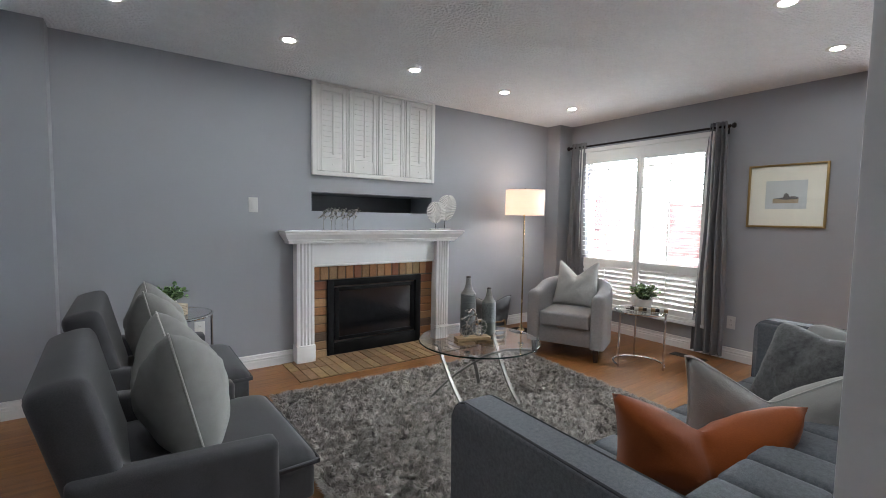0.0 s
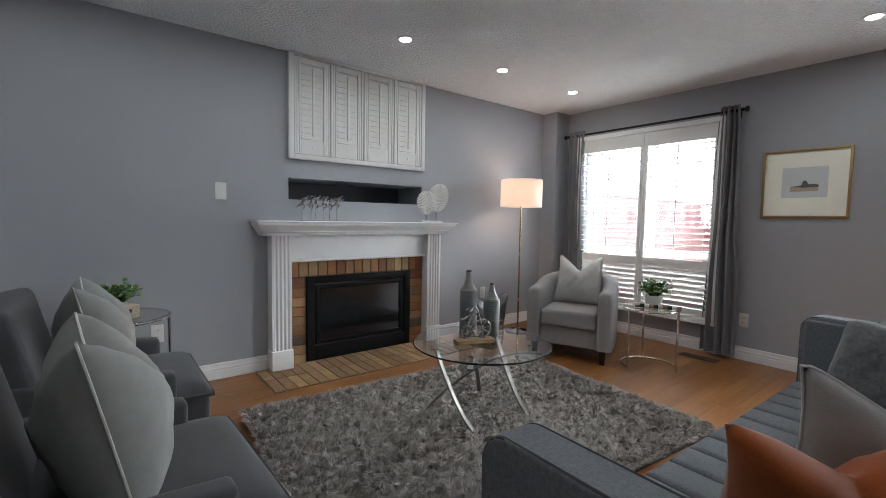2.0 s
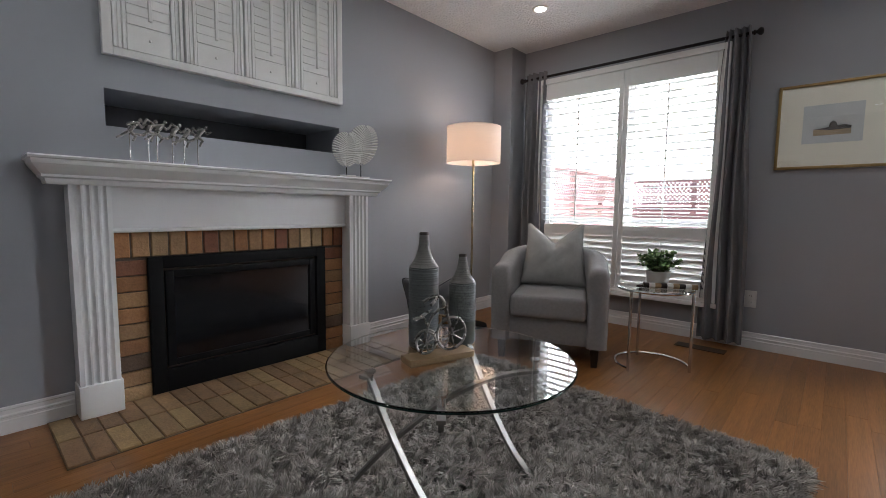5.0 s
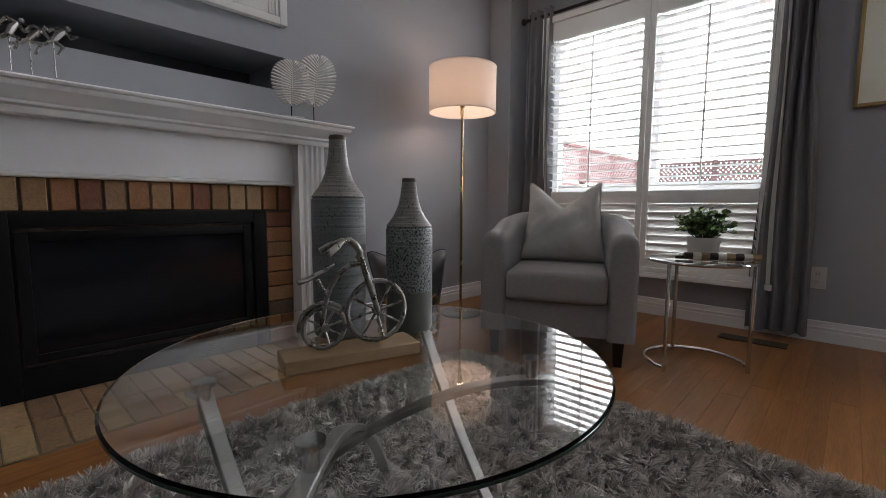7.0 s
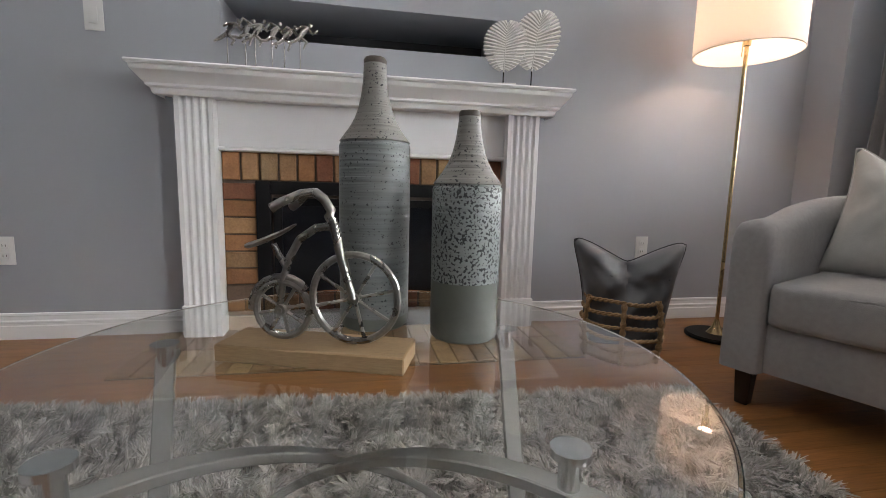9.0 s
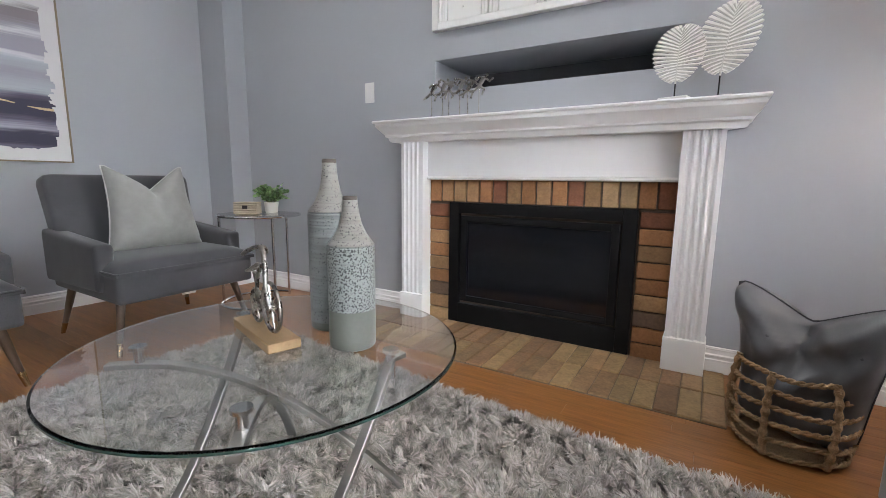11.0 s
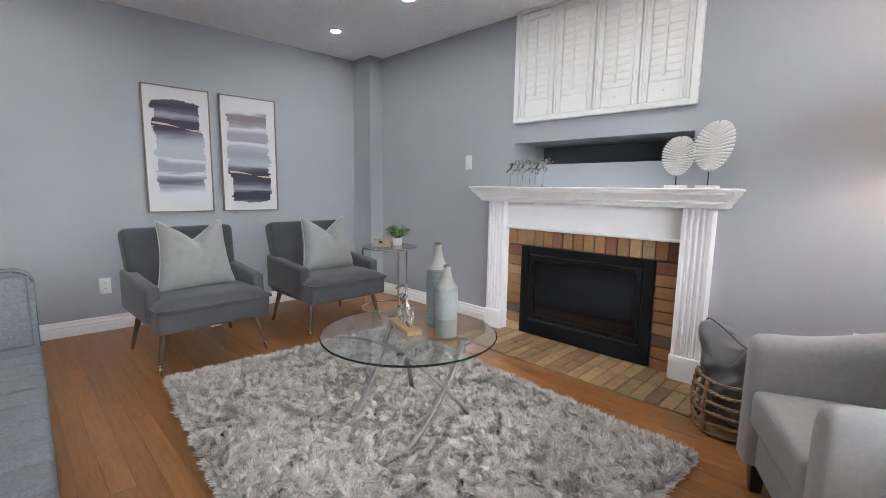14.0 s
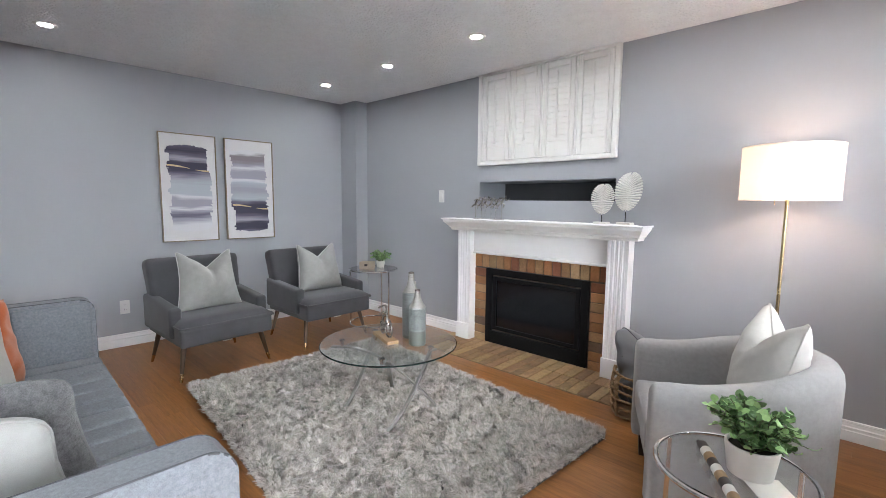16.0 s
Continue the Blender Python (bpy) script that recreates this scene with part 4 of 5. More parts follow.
# ---- coffee table ----
TC = (2.660, 2.403)
tb = thing("coffee_table", "round glass coffee table on curved steel legs", "coffee table", pose(TC[0], TC[1], 0.006))
top = part("glass_top", lathe([(0.4005, 0.451), (0.404, 0.4535), (0.404, 0.4585), (0.4005, 0.461)], 120), TABLEGLASS, tb, smooth=0)
top.visible_shadow = False
edge = part("glass_edge", lathe([(0.4041, 0.4535), (0.4046, 0.4540), (0.4046, 0.4580), (0.4041, 0.4585)], 120, cap=False), GLASSEDGE, tb, "green-tinted polished edge")
NE, NW, SE, SW = (0.235, 0.115), (-0.26, 0.10), (0.185, -0.21), (-0.235, -0.17)
FNE, FNW, FSE, FSW = (0.20, 0.22), (-0.235, 0.225), (0.20, -0.215), (-0.20, -0.20)


def bar(a, b, rise):
    pts = []
    for i in range(-2, 19):
        q = i / 18
        k = max(0.0, q)
        pts.append((a[0] + (b[0] - a[0]) * q, a[1] + (b[1] - a[1]) * q, rise(k)))
    side = Vector((b[1] - a[1], a[0] - b[0], 0)).normalized()
    bm, last = bmesh.new(), None
    for i, p in enumerate(pts):
        p = Vector(p)
        run = (Vector(pts[min(i + 1, len(pts) - 1)]) - Vector(pts[max(i - 1, 0)])).normalized()
        up = run.cross(side)
        ring = [bm.verts.new(p + side * x + up * y) for x, y in ((-0.0105, -0.006), (-0.0120, -0.0045), (-0.0120, 0.0045), (-0.0105, 0.006), (0.0105, 0.006), (0.0120, 0.0045), (0.0120, -0.0045), (0.0105, -0.006))]
        for k in range(8 if last else 0):
            bm.faces.new((last[k], last[(k + 1) % 8], ring[(k + 1) % 8], ring[k]))
        if last is None or i == len(pts) - 1:
            bm.faces.new(ring)
        last = ring
    part("leg", bm, STEEL, tb, smooth=30)


# two bowed legs along the sides, two that arch across the middle
for a, b in ((NE, FSE), (NW, FSW)):
    bar(a, b, lambda k: 0.032 + 0.395 * (1 - k) ** 1.55)
for a, b in ((SE, FNW), (SW, FNE)):
    bar(a, b, lambda k: 0.408 - 0.376 * k ** 1.9)
for a, low in ((NE, 0.385), (NW, 0.385), (SE, 0.405), (SW, 0.405)):
    part("glass_mount", lathe([(0.010, low - 0.451), (0.010, -0.010), (0.018, -0.008), (0.018, -0.0005)], 20, at=(a[0], a[1], 0.451)), CHROME, tb)


def vase(name, label, at, prof, cuts, mats):
    th = thing(name, label, "vase", pose(*at))
    for nm, z0, z1, mt in zip(("foot", "body", "neck", "rim"), cuts, cuts[1:], mats):
        pr = [(r, z) for r, z in prof if z0 - 1e-6 <= z <= z1 + 1e-6]
        part(nm, lathe(pr, 48), mt, th, smooth=50)
    return th


vase("bottle_vase", "tall ringed sage stoneware bottle vase with a dark rim", (2.686, 2.557, 0.4675),
     [(0.048, 0), (0.0525, 0.004), (0.0535, 0.02), (0.0535, 0.10), (0.054, 0.18), (0.0538, 0.276), (0.0530, 0.279), (0.0515, 0.2795), (0.0515, 0.283), (0.0530, 0.284), (0.050, 0.288), (0.039, 0.303), (0.031, 0.317), (0.0255, 0.332), (0.0210, 0.351), (0.0180, 0.374), (0.0168, 0.397), (0.0172, 0.402), (0.0150, 0.406), (0.012, 0.40)],
     (0, 0.02, 0.283, 0.397, 0.41), (VASE_FOOT, VASE_A, VASE_NECK, VASE_RIM))
vase("bottle_vase", "shorter stoneware bottle vase with pitted dark specks", (2.816, 2.486, 0.4675),
     [(0.046, 0), (0.0495, 0.004), (0.050, 0.02), (0.050, 0.085), (0.0503, 0.15), (0.0502, 0.217), (0.0490, 0.219), (0.0478, 0.2195), (0.0478, 0.2225), (0.0495, 0.2235), (0.046, 0.228), (0.036, 0.241), (0.029, 0.254), (0.0235, 0.267), (0.0190, 0.286), (0.0165, 0.303), (0.0152, 0.317), (0.0155, 0.322), (0.0135, 0.325), (0.010, 0.32)],
     (0, 0.085, 0.2225, 0.317, 0.33), (VASE_FOOT, VASE_B, VASE_NECK, VASE_RIM))

# tricycle sculpture
tri = thing("tricycle_sculpture", "silver metal tricycle ornament on a timber block", "ornament", pose(2.612, 2.415, 0.4675, 0, 0, -18))
part("block", box((-0.118, -0.036, 0), (0.118, 0.036, 0.022), 0.002, 1), PALEWOOD, tri)


def wheel(c, r, spokes, parent):
    w = part("wheel", tube([(c[0] + r * math.cos(6.28319 * i / 36), c[1], c[2] + r * math.sin(6.28319 * i / 36)) for i in range(36)], 0.0046, 8, closed=True), SILVER, parent)
    bm = bmesh.new()
    for i in range(spokes):
        a = 6.28319 * (i + 0.3) / spokes
        tube([c, (c[0] + r * math.cos(a), c[1], c[2] + r * math.sin(a))], [0.0020, 0.0026], 6, bm)
    part("spokes", bm, SILVER, w)
    hub = cyl((c[0], c[1] - 0.008, c[2]), (c[0], c[1] + 0.008, c[2]), 0.007, None, 14)
    part("hub", hub, SILVER, w)


wheel((0.048, 0, 0.080), 0.054, 8, tri)
wheel((-0.046, 0, 0.061), 0.035, 8, tri)
bm = tube([(0.048, -0.006, 0.080), (0.034, -0.006, 0.125), (0.022, 0, 0.17), (0.016, 0, 0.180), (0.019, 0, 0.186), (0.010, 0, 0.200), (-0.002, 0, 0.208)], [0.005, 0.0055, 0.0062, 0.0068, 0.006, 0.006, 0.006], 8)
tube([(-0.002, 0, 0.208), (-0.014, -0.010, 0.206), (-0.032, -0.022, 0.196), (-0.044, -0.026, 0.188)], [0.005, 0.005, 0.0055, 0.006], 8, bm)
tube([(-0.002, 0, 0.208), (-0.014, 0.010, 0.206), (-0.032, 0.022, 0.196), (-0.044, 0.026, 0.188)], [0.005, 0.005, 0.0055, 0.006], 8, bm)
part("handlebar", bm, SILVER, tri, smooth=70)
bm = tube([(0.024, 0, 0.168), (0.0, 0, 0.165), (-0.022, 0, 0.150), (-0.036, 0, 0.126), (-0.044, 0, 0.10), (-0.050, 0, 0.064)], [0.005, 0.005, 0.005, 0.0048, 0.0048, 0.004], 8)
tube([(-0.046, -0.010, 0.061), (-0.046, 0.010, 0.061)], 0.0035, 8, bm)
tube([(-0.040, 0, 0.115), (-0.050, 0, 0.130), (-0.056, 0, 0.143)], [0.0045, 0.004, 0.004], 8, bm)
for y in (0.0,):
    tube([(-0.046 + 0.041 * math.cos(radians(a)), y, 0.061 + 0.041 * math.sin(radians(a))) for a in range(40, 200, 16)], 0.0035, 6, bm, squash=1.6)
part("frame_tube", bm, SILVER, tri, smooth=70)
st = tube([(-0.088, 0, 0.140), (-0.07, 0, 0.146), (-0.04, 0, 0.160), (-0.027, 0, 0.168)], [0.012, 0.013, 0.008, 0.004], 10, squash=0.3)
part("saddle", st, SILVER, tri, smooth=70)

# ---- floor lamp ----
fl = thing("floor_lamp", "brass floor lamp with a white drum shade, lit", "floor lamp", pose(4.375, 3.67, 0))
part("base", lathe([(0.13, 0), (0.135, 0.004), (0.135, 0.014), (0.128, 0.02), (0.02, 0.021)], 40), BLACK, fl)
part("collar", lathe([(0.042, 0.021), (0.038, 0.026), (0.022, 0.048), (0.013, 0.075), (0.010, 0.09)], 28), BRASS, fl)
part("pole", cyl((0, 0, 0.085), (0, 0, 1.36), 0.0085), BRASS, fl)
shade = bmesh.new()
lathe([(0.212, 1.325), (0.214, 1.325), (0.214, 1.605), (0.212, 1.605)], 56, shade, cap=False)
part("shade", shade, SHADE, fl, smooth=50)
for z in (1.327, 1.603):
    part("shade_rim", tube(arc((0, 0), 0.213, 0, 351, 39, z), 0.003, 6, closed=True), SHADE, fl)
sp = bmesh.new()
for a in (0, 120, 240):
    cyl((0, 0, 1.58), (0.211 * math.cos(radians(a)), 0.211 * math.sin(radians(a)), 1.60), 0.0025, None, 6, sp)
cyl((0, 0, 1.36), (0, 0, 1.40), 0.016, None, 14, sp)
cyl((0.03, 0, 1.40), (0.03, 0, 1.60), 0.002, None, 6, sp)
part("harp", sp, BRASS, fl)
part("finial", lathe([(0.004, 1.60), (0.010, 1.608), (0.010, 1.618), (0.004, 1.626)], 14), ROD, fl)
part("pull_chain", cyl((-0.05, -0.03, 1.30), (-0.05, -0.03, 1.42), 0.002, None, 6), BRASS, fl)


# ---- side tables ----
def side_table(m, R, h, label):
    th = thing("side_table", label, "side table", m, "pair of side tables")
    tp = part("glass_top", lathe([(R - 0.012, h - 0.008), (R - 0.008, h - 0.006), (R - 0.008, h - 0.001), (R - 0.012, h)], 56), TABLEGLASS, th, smooth=0)
    tp.visible_shadow = False
    part("rim", tube([(p[0], p[1], h - 0.008) for p in arc((0, 0), R - 0.004, 0, 352.5, 47)], 0.008, 8, closed=True), CHROME, th)
    for a in (-100, 20, 140):
        x, y = (R - 0.006) * math.cos(radians(a)), (R - 0.006) * math.sin(radians(a))
        part("leg", cyl((x, y, 0.004), (x, y, h - 0.012), 0.0085, None, 12), CHROME, th)
    part("floor_ring", tube(arc((0, 0), R - 0.006, -100, 140, 36, 0.022), 0.008, 8), CHROME, th)
    return th


side_table(pose(4.42, 2.28, 0, 0, 0, 20), 0.215, 0.50, "low round glass side table with chrome legs")
side_table(pose(0.975, 3.615, 0, 0, 0, 200), 0.255, 0.60, "taller round glass side table with chrome legs")


def plant(name, label, m, pot_r, pot_h, spread, count, leaf, seed, mat_a, mat_b):
    """A small potted plant: stems that fan out, each carrying rounded leaves."""
    rnd = random.Random(seed)
    th = thing(name, label, "plant", m)
    pot = part("pot", lathe([(pot_r * 0.78, 0), (pot_r * 0.84, 0.003), (pot_r, pot_h * 0.9), (pot_r, pot_h), (pot_r * 0.92, pot_h), (pot_r * 0.9, pot_h * 0.82)], 36), CERAMIC, th, smooth=40)
    part("soil", lathe([(pot_r * 0.9, pot_h * 0.84), (pot_r * 0.3, pot_h * 0.88)], 20), SOIL, th)
    groups = [bmesh.new(), bmesh.new()]
    stems = bmesh.new()
    for _ in range(count):
        a, r = rnd.uniform(0, 6.283), spread * math.sqrt(rnd.random())
        h = pot_h + spread * rnd.uniform(0.15, 1.0) * (1.15 - 0.55 * (r / spread) ** 2)
        tip = Vector((r * math.cos(a), r * math.sin(a), h))
        root = Vector((0.35 * pot_r * math.cos(a), 0.35 * pot_r * math.sin(a), pot_h * 0.85))
        mid = root.lerp(tip, 0.55) + Vector((0, 0, 0.25 * spread))
        pts = [root, root.lerp(mid, 0.6), mid, tip]
        tube(pts, 0.0014, 5, stems)
        for k in range(7):
            q = 0.25 + 0.75 * k / 6
            c = root.lerp(mid, q / 0.6) if q < 0.6 else mid.lerp(tip, (q - 0.6) / 0.4)
            d = Vector((rnd.uniform(-1, 1), rnd.uniform(-1, 1), rnd.uniform(-0.1, 0.9))).normalized()
            s = d.cross(Vector((rnd.uniform(-0.4, 0.4), rnd.uniform(-0.4, 0.4), 1))).normalized()
            n = d.cross(s)
            L = leaf * rnd.uniform(0.7, 1.2)
            bm = groups[0 if rnd.random() < 0.6 else 1]
            row = []
            for t, w in ((0.0, 0.08), (0.25, 0.40), (0.55, 0.50), (0.85, 0.36), (1.0, 0.06)):
                o = c + d * L * t + n * L * 0.18 * math.sin(3.14 * t)
                row.append((bm.verts.new(o - s * L * w), bm.verts.new(o - n * L * 0.08), bm.verts.new(o + s * L * w)))
            for (a0, b0, c0), (a1, b1, c1) in zip(row, row[1:]):
                bm.faces.new((a0, b0, b1, a1))
                bm.faces.new((b0, c0, c1, b1))
    tagged(part("stem", stems, STEM, th, "thin green stems"), kind="stuff")
    tagged(part("foliage", groups[0], mat_a, th, "dense small green leaves", smooth=80), kind="stuff")
    tagged(part("young_foliage", groups[1], mat_b, th, "paler young leaves", smooth=80), kind="stuff")
    return th


plant("potted_plant", "leafy green plant in a white ceramic pot", pose(4.465, 2.28, 0.501), 0.070, 0.094, 0.130, 80, 0.025, 3, LEAF, LEAFPALE)
plant("potted_plant", "small leafy plant in a white pot beside a woven box", pose(0.975, 3.71, 0.601), 0.045, 0.068, 0.115, 60, 0.026, 8, LEAF, LEAFPALE)

bx = thing("woven_box", "pale woven rattan box with a round hole", "box", pose(0.985, 3.525, 0.601, 0, 0, 38))
bm = box((-0.065, -0.045, 0), (0.065, 0.045, 0.068), 0.004, 1)
for k in range(6):
    for s in (-1, 1):
        cyl((-0.068, s * 0.047, 0.008 + k * 0.0105), (0.068, s * 0.047, 0.008 + k * 0.0105), 0.0052, None, 6, bm)
        cyl((s * 0.067, -0.047, 0.008 + k * 0.0105), (s * 0.067, 0.047, 0.008 + k * 0.0105), 0.0052, None, 6, bm)
part("body", bm, RATTAN, bx)
part("lid", box((-0.072, -0.052, 0.068), (0.072, 0.052, 0.076), 0.003, 1), RATTAN, bx)
part("clasp", box((-0.016, -0.056, 0.036), (0.016, -0.0515, 0.058), 0.002, 1), ESPRESSO, bx)

# things on the low side table
stick = thing("banded_stick", "dark and pale banded wooden stick on the side table", "ornament", pose(4.40, 2.19, 0.501, 0, 0, -62))
for k in range(9):
    part("band", cyl((-0.15 + k * 0.033, 0, 0.0165), (-0.15 + k * 0.033 + 0.0325, 0, 0.0165), 0.016, None, 18), (ESPRESSO, PALEWOOD, CERAMIC)[(k * 2) % 3], stick)
solid("dark_stick", tube([(-0.11, 0, 0.009), (0, 0.004, 0.010), (0.11, 0, 0.009)], [0.007, 0.009, 0.007], 12), ESPRESSO, "slim dark wooden stick on the glass", "ornament", m=pose(4.37, 2.26, 0.501, 0, 0, -58))
solid("white_card", box((-0.05, -0.075, 0), (0.05, 0.075, 0.003), 0.0005, 1), CERAMIC, "plain white card lying on the glass", "card", m=pose(4.535, 2.20, 0.501, 0, 0, 35))

# ---- basket ----
bk = thing("rope_basket", "open seagrass rope basket on the floor", "basket", pose(3.745, 3.50, 0))
def belly(z):
    return 0.140 + 0.022 * math.sin(3.14 * (z + 0.03) / 0.33)


def rope(pts, thick, turns, closed=False):
    """Two strands laid round one another along a line."""
    bm = bmesh.new()
    n = len(pts)
    for s in (0, math.pi):
        line = []
        for i, p in enumerate(pts):
            a = s + 6.28319 * turns * i / n
            out = Vector((p.x, p.y, 0)).normalized()
            line.append(p + out * (thick * 0.5 * math.cos(a)) + Vector((0, 0, thick * 0.5 * math.sin(a))))
        tube(line, thick * 0.62, 6, bm, closed=closed)
    return bm


for k in range(6):
    z = 0.016 + k * 0.049
    wob = [z + 0.0035 * math.sin(i * 0.21 + k) for i in range(120)]
    pts = [Vector((belly(q) * math.cos(6.28319 * i / 120), belly(q) * math.sin(6.28319 * i / 120), q)) for i, q in enumerate(wob)]
    part("rope_hoop", rope(pts, 0.0085, 20, True), ROPE, bk, smooth=70)
for a in range(-60, 300, 60):
    pts = [Vector(((belly(q) + 0.004) * math.cos(radians(a)), (belly(q) + 0.004) * math.sin(radians(a)), q)) for q in [0.008 + 0.262 * i / 40 for i in range(41)]]
    bm = bmesh.new()
    tube(pts, [0.0105 + 0.0022 * math.sin(i * 1.25) for i in range(41)], 8, bm)
    part("rope_upright", bm, ROPE, bk, smooth=70)
part("base", lathe([(0.135, 0.002), (0.140, 0.012), (0.02, 0.013)], 32), ROPE, bk)
pillow("basket_cushion", "graphite satin cushion with dark piping stuffed in a basket", pose(3.765, 3.515, 0.024, -3, 0, -26), 0.45, SATIN, DARKPIPE, 0.27, 0.080, 12, 0.475, taper=0.34, puff=0.30, soft=0.06, crumple=2.6)

# ---- mantel ornaments ----
rn = bmesh.new()
rnd = random.Random(9)
box((-0.125, -0.010, 0), (0.125, 0.010, 0.003), 0.0005, 1, rn)
for x in (-0.112, -0.058, -0.030, 0.020, 0.058, 0.106):
    y, h, ph, lean = rnd.uniform(-0.004, 0.004), rnd.uniform(0.094, 0.110), rnd.uniform(-0.010, 0.010), rnd.uniform(0.016, 0.028)
    cyl((x, y, 0.002), (x, y, h), 0.0018, None, 6, rn)
    hip, neck = (x, y, h + 0.006), (x + lean, y, h + 0.036)
    tube([hip, (x + lean * 0.45, y, h + 0.024), neck], [0.0075, 0.0092, 0.0062], 8, rn)
    lathe([(0.0, -0.0075), (0.005, -0.005), (0.0066, 0.0), (0.005, 0.005), (0.0, 0.0075)], 10, rn, (x + lean + 0.009, y, h + 0.045), cap=False)
    tube([hip, (x + 0.020, y + 0.004, h - 0.004 + ph), (x + 0.010, y + 0.004, h - 0.028)], [0.0066, 0.0056, 0.0036], 6, rn)
    tube([hip, (x - 0.016, y - 0.004, h - 0.008), (x - 0.038, y - 0.004, h - 0.014 + ph)], [0.0066, 0.0056, 0.0036], 6, rn)
    tube([neck, (x + lean - 0.020, y - 0.009, h + 0.040 + ph), (x + lean - 0.034, y - 0.009, h + 0.024)], [0.0052, 0.0046, 0.0034], 6, rn)
    tube([neck, (x + lean + 0.014, y + 0.009, h + 0.022), (x + lean + 0.030, y + 0.009, h + 0.030 - ph)], [0.0052, 0.0046, 0.0034], 6, rn)
solid("runner_sculpture", rn, SILVER, "row of small silver figures on thin rods", "sculpture", m=pose(2.275, 3.872, 1.1525) @ Matrix.Diagonal((1.3, 1.3, 1.3, 1)))


def leaf_ornament(m, w, h, stem, lean, label):
    """A cast palm leaf on a rod, its blade split into ribs."""
    th = thing("leaf_ornament", label, "ornament", m, "leaf ornaments")
    part("plinth", box((-0.055, -0.028, 0), (0.055, 0.028, 0.016), 0.002, 1), LEAFWHITE, th)
    part("rod", cyl((0, 0, 0.014), (0, 0, stem + 0.02), 0.0028, None, 8), BLACK, th)
    part("midrib", tube([(0, 0, stem), (0.004 + lean * h * 0.5, -0.004, stem + h * 0.5), (0.012 + lean * h * 0.97, 0, stem + h * 0.97)], [0.0035, 0.003, 0.0015], 8), LEAFWHITE, th)
    n = 19
    for s in (-1, 1):
        bm = bmesh.new()
        for k in range(n):
            q = []
            for step in (0.0, 0.5, 1.0):
                t = (k + step) / n
                c = Vector((0.012 * t * t, -0.004 * math.sin(3.14 * t), stem + h * (0.06 + 0.84 * t)))
                a = radians(-80 + 166 * t)
                reach = w / 2 * math.cos(a) * (1.03 if step == 0.5 else 0.96)
                a = radians(-80 + 166 * ((k + 0.5 + 0.74 * (step - 0.5)) / n))
                e = Vector((s * reach + 0.012 * t * t, -0.010 * reach / w, stem + h * 0.5 * (1 + math.sin(a)) + 0.012 * math.cos(a)))
                for p in (c, e):
                    p.x += lean * (p.z - stem)
                q.append((c, c.lerp(e, 0.55) + Vector((0, -0.007, 0)), e))
            vs = [[bm.verts.new(p + Vector((0, (-0.0022 if i == 1 else 0.0008), 0))) for p in row] for i, row in enumerate(q)]
            bk2 = [[bm.verts.new(p + Vector((0, 0.004, 0))) for p in row] for row in q]
            for g in (vs, bk2):
                for i in range(2):
                    for j in range(2):
                        bm.faces.new((g[i][j], g[i][j + 1], g[i + 1][j + 1], g[i + 1][j]))
            for j in range(2):
                bm.faces.new((vs[0][j], vs[0][j + 1], bk2[0][j + 1], bk2[0][j]))
                bm.faces.new((vs[2][j], vs[2][j + 1], bk2[2][j + 1], bk2[2][j]))
            for i in range(2):
                bm.faces.new((vs[i][2], vs[i + 1][2], bk2[i + 1][2], bk2[i][2]))
        part("half_blade", bm, LEAFWHITE, th, smooth=0)
    return th


leaf_ornament(pose(3.300, 3.868, 1.1525, 0, 0, -14), 0.195, 0.222, 0.068, 0.0, "white palm-leaf ornament on a rod and block")
leaf_ornament(pose(3.452, 3.915, 1.1525, 0, 0, -14), 0.215, 0.272, 0.094, 0.09, "taller white palm-leaf ornament on a rod and block")


# ---- pictures ----
def picture_frame(th, w, h, bar, deep, material):
    for a, b in (((-w / 2, -h / 2), (-w / 2 + bar, h / 2)), ((w / 2 - bar, -h / 2), (w / 2, h / 2)), ((-w / 2 + bar, -h / 2), (w / 2 - bar, -h / 2 + bar)), ((-w / 2 + bar, h / 2 - bar), (w / 2 - bar, h / 2))):
        part("frame_bar", box((a[0], -deep, a[1]), (b[0], -0.001, b[1]), 0.002, 2), material, th)


pic = thing("framed_print", "gilt-framed landscape print in a cream mount", "picture", pose(X1, 1.545, 1.515, 0, 0, -90))
picture_frame(pic, 0.56, 0.54, 0.017, 0.024, GOLD)
part("mount", box((-0.264, -0.012, -0.254), (0.264, -0.001, 0.254)), MAT, pic, smooth=0)
part("print", box((-0.145, -0.0135, -0.11), (0.145, -0.0125, 0.13)), PRINT, pic, smooth=0)
part("field", box((-0.09, -0.0150, -0.062), (0.09, -0.0140, -0.022)), FIELD, pic, smooth=0)
bm = extrude([(-0.09, -0.022), (-0.05, -0.018), (-0.015, -0.012), (-0.012, 0.012), (0.004, 0.026), (0.02, 0.012), (0.024, -0.006), (0.06, -0.004), (0.09, -0.012), (0.09, -0.028), (0.0, -0.032)], -0.0165, -0.0155, "y")
part("barn", bm, BARN, pic, smooth=0)
gl = part("glazing", box((-0.264, -0.0195, -0.254), (0.264, -0.0175, 0.254)), PANE, pic, smooth=0)
gl.visible_shadow = False


